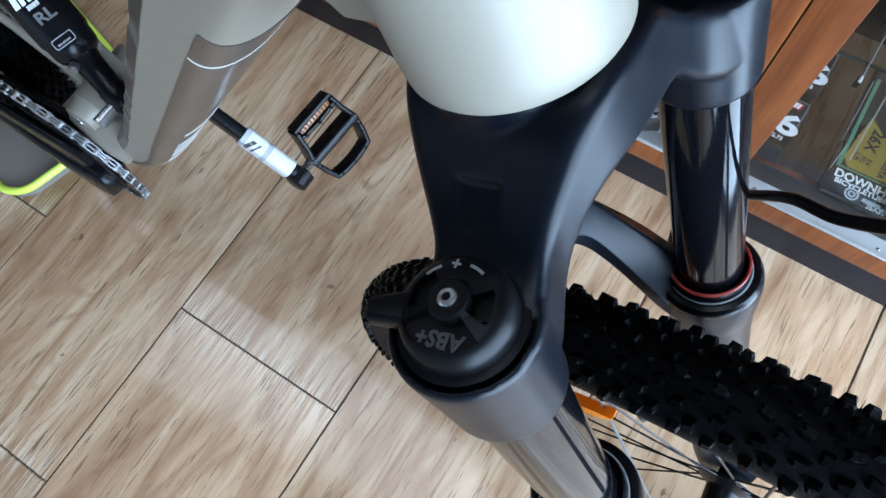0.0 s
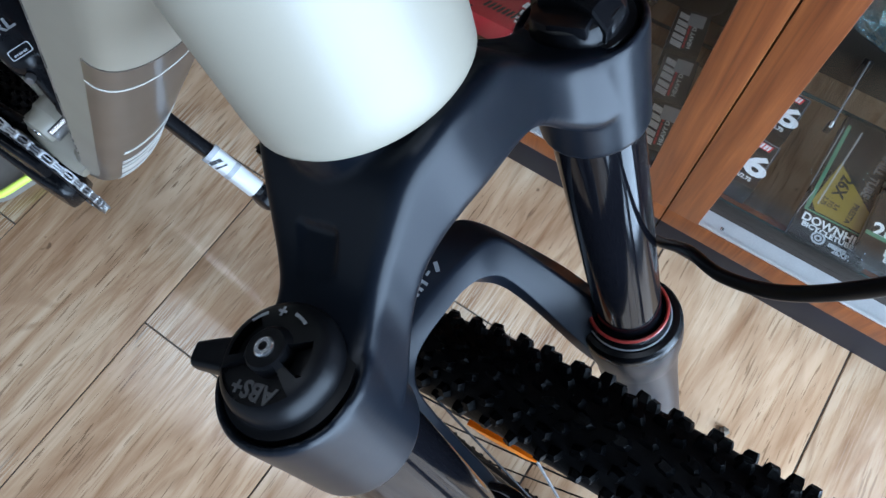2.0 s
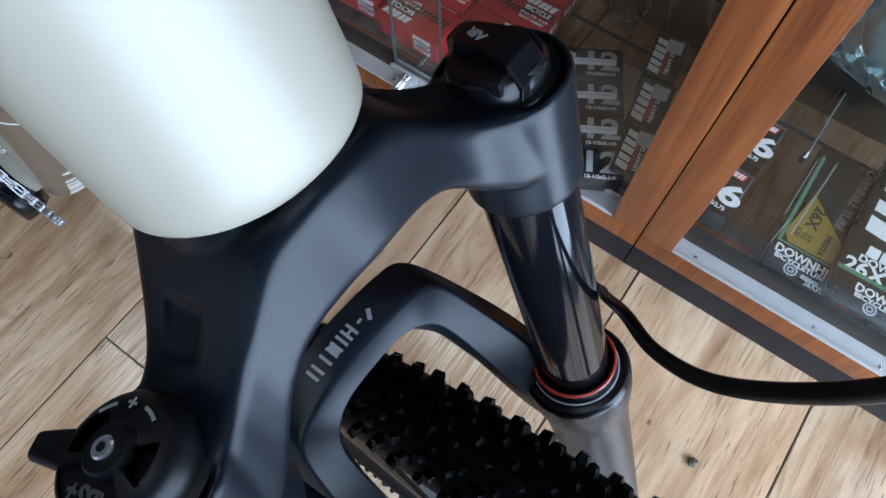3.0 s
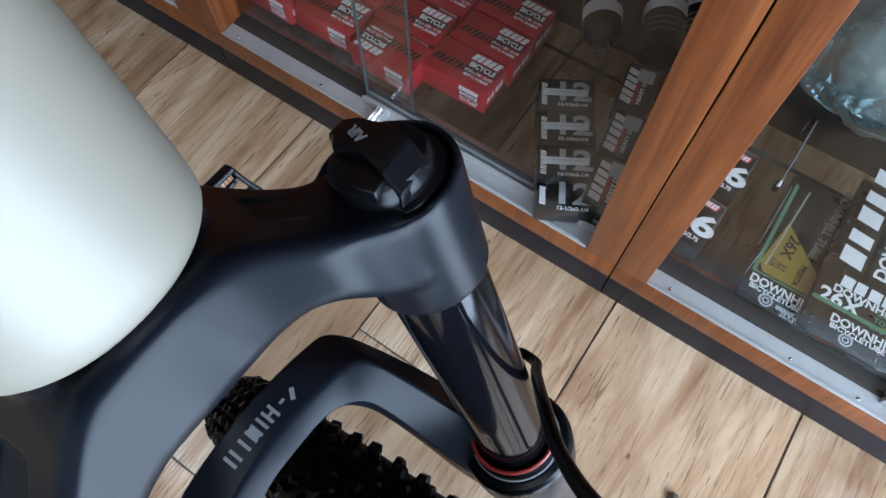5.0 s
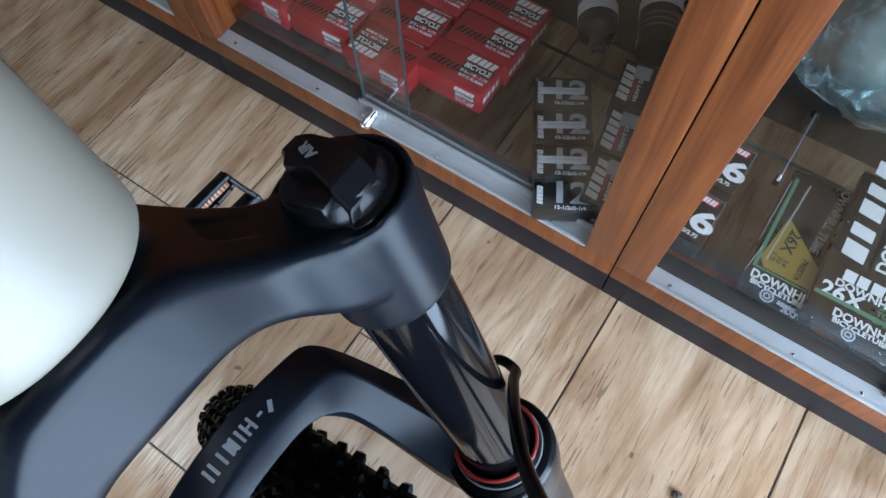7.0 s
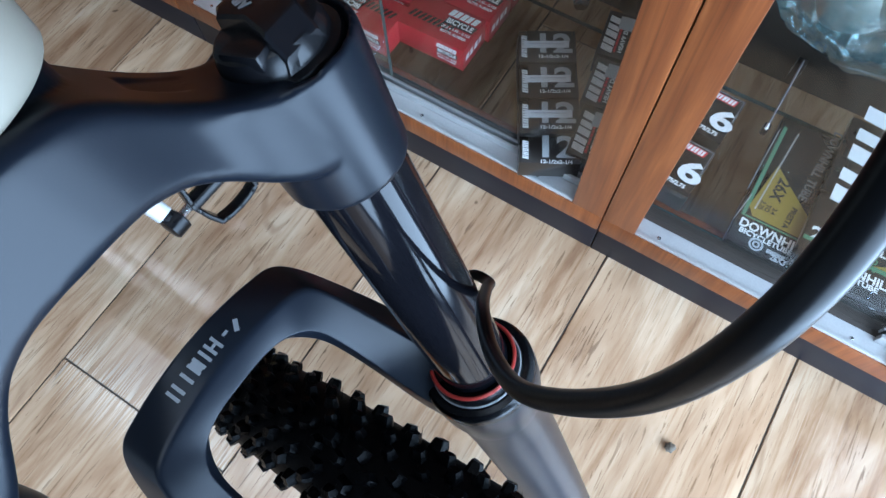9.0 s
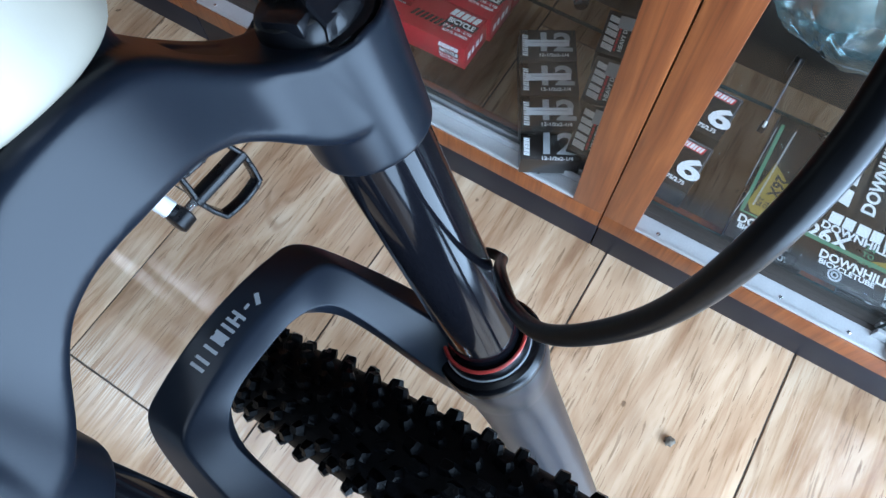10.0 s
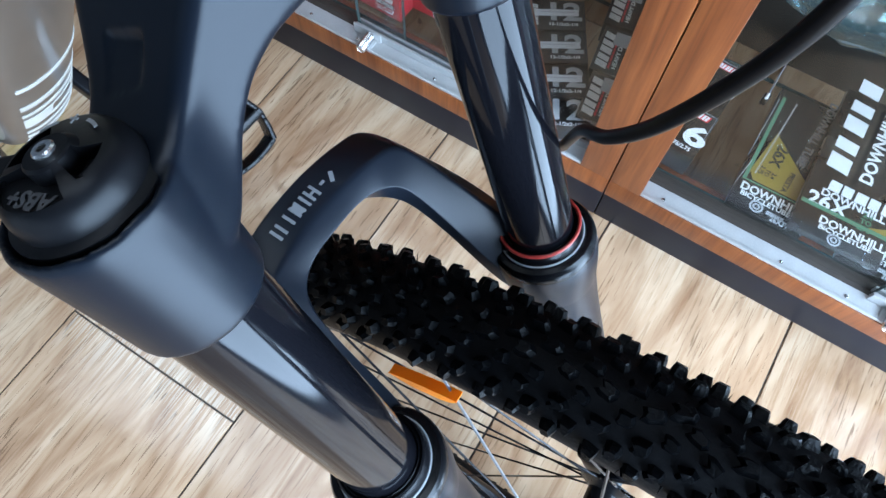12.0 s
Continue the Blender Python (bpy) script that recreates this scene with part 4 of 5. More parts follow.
def fork_arch():
    """Five rails, each from the middle out to a leg: the rear edge, the ridge, the inner lip, the foot of the inner wall and the hidden lower edge."""
    rails = (((-0.0753, 0, -0.1187), (-0.0757, 0.018, -0.1204), (-0.077, 0.0345, -0.125), (-0.077, 0.0445, -0.129), (-0.069, 0.051, -0.135), (-0.0545, 0.057, -0.1488), (-0.036, 0.063, -0.166), (-0.019, 0.0667, -0.1845)),
             ((-0.058, 0, -0.1255), (-0.0572, 0.0206, -0.1263), (-0.0551, 0.0352, -0.1271), (-0.0519, 0.0435, -0.1286), (-0.0459, 0.0474, -0.1342), (-0.0362, 0.0506, -0.1465), (-0.0203, 0.0545, -0.1657), (-0.0045, 0.0584, -0.187)),
             ((-0.0517, 0, -0.1335), (-0.0517, 0.0145, -0.1341), (-0.0497, 0.025, -0.1365), (-0.045, 0.0323, -0.1405), (-0.039, 0.0353, -0.1495), (-0.0289, 0.0372, -0.1658), (-0.0141, 0.0392, -0.1902), (-0.0053, 0.043, -0.2077)),
             ((-0.064, 0, -0.140), (-0.064, 0.0145, -0.141), (-0.058, 0.025, -0.146), (-0.049, 0.0318, -0.152), (-0.041, 0.0345, -0.162), (-0.0305, 0.0364, -0.178), (-0.0155, 0.0385, -0.203), (-0.006, 0.042, -0.218)),
             ((-0.0775, 0, -0.138), (-0.0780, 0.018, -0.139), (-0.078, 0.034, -0.142), (-0.076, 0.044, -0.147), (-0.066, 0.050, -0.155), (-0.048, 0.055, -0.168), (-0.032, 0.060, -0.186), (-0.018, 0.064, -0.205)))
    lines = []
    for rail in rails:
        full = [(f, -u, h) for f, u, h in rail[:0:-1]] + list(rail)
        line = glide(full, 101)
        for turn in range(6):
            line = [line[0]] + [(p + q * 2 + r) / 4 for p, q, r in zip(line, line[1:], line[2:])] + [line[-1]]
        lines.append(line)
    rings = []
    for corners in zip(*lines):
        ring = []
        for k, q in enumerate(corners):
            soft = (0.0018, 0.0022, 0.0007, 0.002, 0.003)[k]
            p, r = corners[k - 1], corners[(k + 1) % 5]
            p, r = q + (p - q).normalized() * min(soft, (p - q).length * 0.4), q + (r - q).normalized() * min(soft, (r - q).length * 0.4)
            ring += [p * (1 - w) ** 2 + q * 2 * w * (1 - w) + r * w * w for w in (0, 0.25, 0.5, 0.75, 1)]
        rings.append(ring)
    arch = part("fork_arch", on_fork(loft(rings)), LOWERS, bike, "graphite reverse fork arch with pale block marks", angle=0.45)
    tilt = FORK @ Matrix.Translation((-0.0652, -0.0018, -0.1220)) @ Matrix.Rotation(-math.pi / 2, 4, "Z") @ Matrix.Rotation(radians(-21.5), 4, "X")
    marks = ((-0.0125, 0.0026, 0.0012), (-0.0078, 0.0014, 0.0066), (-0.0042, 0.0014, 0.0066), (-0.006, 0.0032, 0.0012), (-0.0012, 0.0014, 0.0066), (0.0022, 0.0014, 0.0066), (0.0052, 0.0014, 0.0066), (0.0037, 0.002, 0.0056), (0.0092, 0.0014, 0.0066), (0.0142, 0.0014, 0.0066), (0.0175, 0.0014, 0.0066))
    for x, w, h in marks:
        part("name_mark", slab([(x - w / 2, -h / 2), (x + w / 2, -h / 2), (x + w / 2, h / 2), (x - w / 2, h / 2)], 0.00015 + w * 0.01, tilt @ pose(0, 0, -4.2 * x * x)), MARK_INK, arch)
    part("name_mark", slab([(-0.0024, -0.0014), (-0.0008, -0.0026), (0.0024, 0.0014), (0.0008, 0.0026)], 0.00015, tilt @ pose(-0.0175, 0.0012, -0.0011)), MARK_INK, arch)


fork_arch()

# damper knob on the near leg, air cap on the far one
KN = Matrix.Translation((0, -HALF, 0))
knob_rings = []
for h, r in ((-0.016, 0.0174), (-0.0122, 0.0174), (-0.0112, 0.0173), (-0.0108, 0.0158), (-0.0104, 0.0152), (-0.0075, 0.0151), (-0.0052, 0.0145), (-0.0036, 0.0134), (-0.0024, 0.0116), (-0.0017, 0.0062), (-0.0008, 0.0054), (-0.0002, 0.0048)):
    knob_rings.append([(r * math.cos(k * math.tau / 60), r * math.sin(k * math.tau / 60), h) for k in range(60)])
kb = loft(knob_rings)
kb.transform(KN)
kob = part("knob_blank", kb, BLACK_PLASTIC)
cut = bmesh.new()
for a0, a1, deep in ((226, 336, -0.0042), (-6, 44, -0.0052), (150, 214, -0.0052)):
    r0, r1 = (0.0054, 0.0126) if a1 - a0 > 90 else (0.0052, 0.0108)
    pts = [(r1 * math.cos(radians(a0 + (a1 - a0) * k / 10)), r1 * math.sin(radians(a0 + (a1 - a0) * k / 10))) for k in range(11)] + [(r0 * math.cos(radians(a1 - (a1 - a0) * k / 10)), r0 * math.sin(radians(a1 - (a1 - a0) * k / 10))) for k in range(11)]
    join(cut, slab(pts, 0.014, KN @ pose(0, 0, deep)))
cuto = part("cutter", cut, BLACK_PLASTIC)
mod = kob.modifiers.new("cut", "BOOLEAN")
mod.object, mod.operation, mod.solver = cuto, "DIFFERENCE", "EXACT"
bpy.context.view_layer.update()
kme = bpy.data.meshes.new_from_object(kob.evaluated_get(bpy.context.evaluated_depsgraph_get()))
kbm = bmesh.new()
kbm.from_mesh(kme)
for o in (kob, cuto):
    bpy.data.objects.remove(o)
knob = part("damper_knob", on_fork(kbm), KNOB_PLASTIC, bike, "black damper knob with spokes", angle=0.5)
tab = sweep([Vector((-0.0099, -0.0052, -0.0065)), Vector((-0.0148, -0.0078, -0.006)), Vector((-0.0195, -0.0102, -0.006))], lambda s: rounded(0.0068 - 0.0015 * s, 0.0095 - 0.003 * s, 0.0018), (0, 0, 1))
tab.transform(KN)
part("lever_tab", on_fork(tab), KNOB_PLASTIC, knob)
scr = lathe((0, -HALF, 0), (0, 0, 1), ((-0.0012, 0.0025), (0.0004, 0.0025), (0.0008, 0.0021), (0.0008, 0.0011), (-0.0008, 0.001)), 24)
part("knob_screw", on_fork(scr), STEEL, knob, "steel hex screw")
KTOP = FORK @ KN @ pose(0, 0, -0.0016) @ pose(0, 0, 0, 0, 0, 194)
part("lettering", lettering("ABS+", 0.0058, KTOP @ pose(0.0, 0.0088, -0.0024), 0.0125), KNOB_INK, knob)
part("plus_mark", join(slab([(-0.0012, -0.0003), (0.0012, -0.0003), (0.0012, 0.0003), (-0.0012, 0.0003)], 0.00012, KTOP @ pose(0.002, -0.0098, 0)), slab([(-0.0003, -0.0012), (0.0003, -0.0012), (0.0003, 0.0012), (-0.0003, 0.0012)], 0.00013, KTOP @ pose(0.002, -0.0098, 0))), MARK_INK, knob)
for a0, a1 in ((236, 260), (303, 327)):
    pts = [(0.0105 * math.cos(radians(a0 + (a1 - a0) * k / 8)), 0.0105 * math.sin(radians(a0 + (a1 - a0) * k / 8))) for k in range(9)] + [(0.0097 * math.cos(radians(a1 - (a1 - a0) * k / 8)), 0.0097 * math.sin(radians(a1 - (a1 - a0) * k / 8))) for k in range(9)]
    part("arrow_mark", slab(pts, 0.00012, KTOP), MARK_INK, knob)

KA = Matrix.Translation((0, HALF, 0))
cap = part("air_cap", on_fork(lathe((0, HALF, 0), (0, 0, 1), ((-0.016, 0.0172), (-0.0125, 0.0172), (-0.0115, 0.0166), (-0.011, 0.0146), (-0.008, 0.0142), (-0.0058, 0.0132), (-0.0048, 0.0115), (-0.0044, 0.004)), 56)), BLACK_PLASTIC, bike, "black air valve cap with a grip bar")
bar_rings = []
for f, h, w0, w1 in ((-0.0152, -0.0062, -0.001, 0.0055), (-0.0148, -0.0022, -0.0012, 0.0056), (-0.0118, -0.0012, -0.002, 0.006), (-0.0095, -0.0008, -0.0045, 0.0068), (0.0, -0.0004, -0.0032, 0.0075), (0.008, -0.0008, -0.0055, 0.0062), (0.0096, -0.0014, -0.0062, 0.0056), (0.0136, -0.0068, -0.0066, 0.0048), (0.0138, -0.009, -0.0066, 0.0048)):
    low, e = -0.0105, 0.0008
    bar_rings.append([(f, HALF + w0 - 0.001, low), (f, HALF + w0, h - e), (f, HALF + w0 + e, h), (f, HALF + w1 - e, h), (f, HALF + w1, h - e), (f, HALF + w1 + 0.001, low)])
part("grip_bar", on_fork(loft(bar_rings)), BLACK_PLASTIC, cap, angle=0.5)
wing = block(0.0, 0.0125, -0.0128, -0.006, -0.008, -0.0035, 0.001)
wing.transform(KA @ pose(-0.004, 0.0, 0, 0, 0, 8))
part("grip_nub", on_fork(wing), BLACK_PLASTIC, cap)
part("lettering", lettering("AIR", 0.0042, FORK @ KA @ pose(-0.005, 0.0012, -0.0004, 0, 0, 163)), MARK_INK, cap)

# head tube and down tube
part("head_tube", on_fork(lathe((-0.0166, 0, 0), (0, 0, 1), ((0.0200, 0.026), (0.0198, 0.0288), (0.0208, 0.0295), (0.028, 0.0299), (0.05, 0.0299), (0.08, 0.0293), (0.12, 0.0285), (0.16, 0.028)), 72)), PEARL, bike, "pearl white tapered head tube")


def tube_at(s):
    """Outline of the down tube: a sharp crease on each side and a bulged underside."""
    w = 0.0345
    under = [(w * math.cos(a), 0.012 + 0.018 * math.sin(a) ** 0.8) for a in [math.pi * k / 24 for k in range(25)]]
    back = [(-w, 0.003), (-w, -0.008), (-w + 0.005, -0.0165), (-w + 0.016, -0.0205), (0.0, -0.0215), (w - 0.016, -0.0205), (w - 0.005, -0.0165), (w, -0.008), (w, 0.003)]
    return under + back


DT_LINE = [(-0.112, -0.432, 0.925), (-0.165, -0.429, 0.852), (-0.226, -0.4255, 0.771), (-0.31, -0.424, 0.656), (-0.39, -0.4225, 0.547), (-0.462, -0.421, 0.45), (-0.525, -0.42, 0.392), (-0.59, -0.42, 0.373)]
DT, FINE = glide(DT_LINE, 240), glide(DT_LINE, 957)
body = part("down_tube", sweep(DT, tube_at, (0, 1, 0)), PEARL, bike, "pearl white creased down tube", angle=0.5)


def tube_strip(k0, k1, i0, i1, lift, line=DT):
    """A thin skin on the down tube between two stations and two places round its outline."""
    rings = []
    for k in range(k0, k1 + 1):
        p, t = line[k], (line[min(k + 1, len(line) - 1)] - line[max(k - 1, 0)]).normalized()
        s = (Vector((0, 1, 0)) - t * t.y).normalized()
        u = t.cross(s)
        sh = tube_at(k / 239)[i0:i1 + 1]
        outer = [p + s * x * (1 + lift / 0.032) + u * y * (1 + lift / 0.031) for x, y in sh]
        inner = [p + s * x * 0.98 + u * y * 0.98 for x, y in sh]
        rings.append(outer + inner[::-1])
    return loft(rings)


part("underside_panel", tube_strip(55, 208, 0, 24, 0.0004), TAUPE, body, "taupe metallic underside")
part("pinstripe", tube_strip(264, 266, 0, 24, 0.0006, FINE), CREAM_INK, body, "cream pinstripe")
for k0, k1, i0, i1 in ((117, 119, 0, 9), (131, 134, 1, 9), (139, 141, 1, 9), (144, 152, 1, 3), (144, 152, 6, 9), (144, 145, 3, 6), (151, 153, 3, 6), (157, 159, 1, 9), (163, 166, 1, 9), (170, 177, 7, 9), (172, 174, 2, 7)):
    part("letter_block", tube_strip(k0, k1, 2 * i0, 2 * i1, 0.0009), CREAM_INK, body, "cream letter block")
for k0, n in ((58, 14), (78, 12), (96, 10), (112, 6), (124, 5), (134, 5), (144, 4), (153, 4)):
    part("side_flash", tube_strip(k0, k0 + n, 26, 28, 0.0006), BROWN_INK, body, "dark taupe slanted flash")

web = loft([[(x, y, z) for x, z in ((-0.12, 0.87), (-0.165, 0.83), (-0.2, 0.79), (-0.186, 0.777), (-0.172, 0.787), (-0.159, 0.7965), (-0.148, 0.8035), (-0.139, 0.8035), (-0.128, 0.796), (-0.105, 0.805))] for y in (-0.448, -0.443, -0.421, -0.416)])
for v in web.verts:
    v.co.z += 0.026
    if abs(v.co.y + 0.432) > 0.013:
        v.co.x -= 0.004
        v.co.z += 0.005
part("gusset", web, PEARL, body, "pearl white smooth gusset", angle=1.2)

# bottom bracket, links and shock
part("bottom_bracket", lathe((-0.6, -0.462, 0.375), (0, 1, 0), ((0, 0.022), (0.002, 0.024), (0.082, 0.024), (0.084, 0.022)), 32), PEARL, bike, "pearl white bottom bracket shell")
pv = part("main_pivot", lathe((-0.54, -0.438, 0.44), (0, 1, 0), ((-0.018, 0.012), (-0.0165, 0.0165), (-0.004, 0.0175), (0.0, 0.0205), (0.066, 0.0205)), 32), PEARL, bike, "pearl pivot boss")
part("pivot_bolt", lathe((-0.54, -0.4565, 0.44), (0, 1, 0), ((-0.0005, 0.003), (0, 0.0055), (0.003, 0.006)), 20), STEEL, pv, "steel pivot bolt")
for stay in ([(-0.515, -0.43, 0.437), (-0.5287, -0.4285, 0.44), (-0.5733, -0.4203, 0.452), (-0.6088, -0.4174, 0.464), (-0.6561, -0.4145, 0.48), (-0.78, -0.41, 0.52), (-0.92, -0.405, 0.56)],
             [(-0.52, -0.3955, 0.445), (-0.535, -0.3935, 0.455), (-0.5494, -0.3905, 0.47), (-0.5633, -0.3875, 0.485), (-0.62, -0.38, 0.5), (-0.78, -0.372, 0.54), (-0.92, -0.37, 0.575)]):
    part("swingarm", sweep(glide(stay, 28), lambda s: rounded(0.019 - 0.011 * min(1, s * 2.6), 0.014 - 0.0055 * min(1, s * 2.6), 0.003), (0, 0.05, 1)), PEARL, bike, "pearl white swingarm stay")
part("chainstay", sweep(glide([(-0.545, -0.39, 0.42), (-0.63, -0.385, 0.41), (-0.78, -0.375, 0.4), (-1.03, -0.365, 0.375)], 20), rounded(0.028, 0.014, 0.005), (0, 0, 1)), PEARL, bike)
part("chainstay", sweep(glide([(-0.548, -0.4535, 0.41), (-0.63, -0.4555, 0.405), (-0.78, -0.465, 0.398), (-1.03, -0.478, 0.375)], 20), rounded(0.03, 0.012, 0.005), (0, 0, 1)), BLACK_PLASTIC, bike, "black chainstay guard")
part("yoke_plate", sweep(glide([(-0.492, -0.43, 0.412), (-0.505, -0.43, 0.418), (-0.53, -0.428, 0.426), (-0.556, -0.426, 0.43)], 16), lambda s: rounded(0.064 + 0.006 * math.sin(s * 3), 0.024 - 0.006 * s, 0.008), (0, 1, 0)), PEARL, bike, "pearl white pivot yoke")
ax = Vector((-0.0741, 0.021, 0.051)).normalized()
sb = Vector((-0.487, -0.424, 0.478))
shock = part("rear_shock", lathe(sb, ax, [(s, q * 1.2) for s, q in ((-0.012, 0.007), (-0.006, 0.0105), (0.012, 0.0108), (0.014, 0.0098), (0.04, 0.0102), (0.046, 0.0115), (0.05, 0.0155), (0.055, 0.0172), (0.066, 0.0178), (0.07, 0.0192), (0.115, 0.0192), (0.2, 0.0192), (0.21, 0.014))], 40), BLACK_PLASTIC, bike, "black rear shock absorber with pale print")
part("shock_bolt", rod(sb + Vector((0, -0.03, 0)), sb + Vector((0, 0.03, 0)), 0.0065, 16), STEEL, shock)
part("lever_screw", lathe(sb + ax * 0.05 + Vector((0.008, -0.013, 0.004)), (0.6, -0.75, 0.15), ((0, 0.0042), (0.006, 0.0042), (0.007, 0.0035), (0.007, 0.0018)), 16), CHAIN_STEEL, shock)
so = Vector((0.45, -0.25, 0.75))
so = (so - ax * so.dot(ax)).normalized()
SM = Matrix.Translation(sb + so * 0.0231) @ Matrix((ax.cross(so), ax, so)).transposed().to_4x4()
for bw, bh, at, ink in ((0.034, 0.016, 0.106, WHITE_INK), (0.015, 0.004, 0.0945, WHITE_INK)):
    part("print", bars(4, bw * 0.75, bh, SM @ pose(0, at, 0.0004), 0.15, 0.25), ink, shock, "print blocks")
part("lettering", lettering("RL", 0.0135, SM @ pose(0.002, 0.083, 0.0004), 0.0175), DIM_INK, shock, "dim grey letters")
part("print", join(slab(rounded(0.02, 0.009, 0.002), 0.0003, SM @ pose(0, 0.06, 0.0004))), GREY_INK, shock, "small outlined plate")
part("print", join(slab(rounded(0.0185, 0.0075, 0.0018), 0.0004, SM @ pose(0, 0.06, 0.0004))), BLACK_PLASTIC, shock)
part("print", bars(3, 0.013, 0.0016, SM @ pose(0, 0.0584, 0.0009), 0.0, 0.3), GREY_INK, shock)

# chainring, chain, guard
BB = Vector((-0.592, -0.4685, 0.373))
RING = 0.09
teeth = []
for k in range(144):
    r = RING - (0.004 if (k // 2) % 2 else 0.0)
    teeth.append((r * math.cos(k * math.tau / 144), r * math.sin(k * math.tau / 144)))
ringm = Matrix.Translation(BB) @ Matrix.Rotation(math.pi / 2, 4, "X")
cr = slab(teeth, 0.003, ringm)
chainring = part("chainring", cr, BLACK_PLASTIC, bike, "black narrow chainring")
part("guide_ring", lathe(BB + Vector((0, -0.006, 0)), (0, 1, 0), ((0, 0.05), (0.003, 0.052), (0.003, 0.068), (0, 0.068)), 48, caps=False, closed=True), BLACK_PLASTIC, chainring)
loop = [BB + Vector((RING * math.cos(a), -0.0015, RING * math.sin(a))) for a in [radians(-95 + 190 * k / 43) for k in range(44)]]
loop += [loop[-1] + (Vector((-1.02, -0.45, 0.43)) - loop[-1]) * (k / 26) for k in range(1, 22)]
chain = part("chain", pipe(loop, 0.0012, 6, (0, 1, 0)), CHAIN_STEEL, bike, "steel roller chain")
for wide in (0, 1):
    b = bmesh.new()
    off = 0.0036 if wide else 0.0024
    for sy in (-off, off):
        pts = [(x, y * 0.85) for x, y in [(0.0064 * (1 if c > 0 else -1) + 0.0038 * math.cos(a), 0.0038 * math.sin(a)) for c, a in [(1, radians(-80 + 40 * k)) for k in range(5)] + [(-1, radians(100 + 40 * k)) for k in range(5)]]]
        join(b, slab(pts, 0.0011, Matrix.Translation((0, sy + 0.0005, 0)) @ Matrix.Rotation(math.pi / 2, 4, "X")))
    join(b, lathe((0.0064, -0.0042, 0), (0, 1, 0), ((0, 0.0022), (0.0084, 0.0022)), 8), lathe((-0.0064, -0.0042, 0), (0, 1, 0), ((0, 0.0022), (0.0084, 0.0022)), 8))
    me = bpy.data.meshes.new("link")
    b.to_mesh(me)
    b.free()
    me.materials.append(CHAIN_STEEL)
    if wide:
        LINK_B = me
    else:
        LINK_A = me
walkd = [0.0]
for p, q in zip(loop, loop[1:]):
    walkd.append(walkd[-1] + (q - p).length)
n_links = int(walkd[-1] / 0.0127)
for j in range(n_links):
    s = (j + 0.5) * 0.0127
    i = max(k for k in range(len(walkd)) if walkd[k] <= s)
    i = min(i, len(loop) - 2)
    p = loop[i].lerp(loop[i + 1], (s - walkd[i]) / (walkd[i + 1] - walkd[i]))
    t = (loop[i + 1] - loop[i]).normalized()
    lk = new("link", LINK_A if j % 2 else LINK_B)
    lk.parent = chain
    lk.matrix_basis = Matrix.Translation(p) @ Matrix((t, Vector((0, 1, 0)), t.cross(Vector((0, 1, 0))))).transposed().to_4x4()
part("chain_guard", sweep(glide([(-0.556, -0.470, 0.316), (-0.566, -0.4715, 0.319), (-0.59, -0.4735, 0.325), (-0.63, -0.474, 0.333), (-0.68, -0.472, 0.34), (-0.78, -0.471, 0.352), (-0.92, -0.47, 0.36)], 24), lambda s: rounded(0.026 + 0.03 * min(1, s * 5), 0.018 + 0.017 * min(1, s * 8), 0.008), (0, 0, 1)), BLACK_PLASTIC, bike, "black lower chain guard")
part("guard_wing", sweep(glide([(-0.548, -0.4785, 0.392), (-0.575, -0.48, 0.392), (-0.62, -0.481, 0.394), (-0.7, -0.4815, 0.396), (-0.86, -0.4815, 0.398)], 20), lambda s: rounded(0.022 + 0.026 * min(1, s * 6), 0.009, 0.004), (0, 0, 1)), BLACK_PLASTIC, bike, "black chain guard wing")

# crank arm in white foam wrap, and pedal
C0, C1 = Vector((-0.596, -0.350, 0.368)), Vector((-0.428, -0.338, 0.231))
crank = part("crank_arm", sweep([C0, C0.lerp(C1, 0.5), C1], rounded(0.026, 0.016, 0.005), (0.6, 0, 0.75)), BLACK_PLASTIC, bike, "black crank arm", angle=1)
part("foam_wrap", sweep([C0.lerp(C1, 0.61), C0.lerp(C1, 0.93)], rounded(0.032, 0.022, 0.008), (0.6, 0, 0.75)), WHITE_WRAP, crank, "white protective foam wrap")
for s0 in (0.6, 0.745):
    part("wrap_band", sweep([C0.lerp(C1, s0), C0.lerp(C1, s0 + 0.03)], rounded(0.0328, 0.0228, 0.0082), (0.6, 0, 0.75)), GREY_INK, crank, "grey wrap band")
cd = (C1 - C0).normalized()
cn = Vector((0.5, -0.45, 0.74))
cn = (cn - cd * cn.dot(cd)).normalized()
WM = Matrix((cd, cn.cross(cd), cn)).transposed().to_4x4()
WM.translation = C0.lerp(C1, 0.69) + cn * 0.0163
part("wrap_print", bars(2, 0.02, 0.0135, WM, 0.5, 0.5), BLACK_INK, crank, "dark printed mark")
part("crank_tip", lathe(C1 + Vector((0, -0.012, 0)), (0, 1, 0), ((0, 0.012), (0.002, 0.0155), (0.021, 0.0155), (0.023, 0.012)), 24), BLACK_PLASTIC, crank)
e1 = Vector((0.11, 0.985, 0.09)).normalized()
e2 = Vector((0.034, -0.014, -0.071))
e2 = (e2 - e1 * e2.dot(e1)).normalized()
PM = Matrix((e1, e2, e1.cross(e2))).transposed().to_4x4()
PM.translation = (-0.429, -0.2685, 0.2275)
PM = PM @ Matrix.Diagonal((0.88, 1.08, 1, 1))


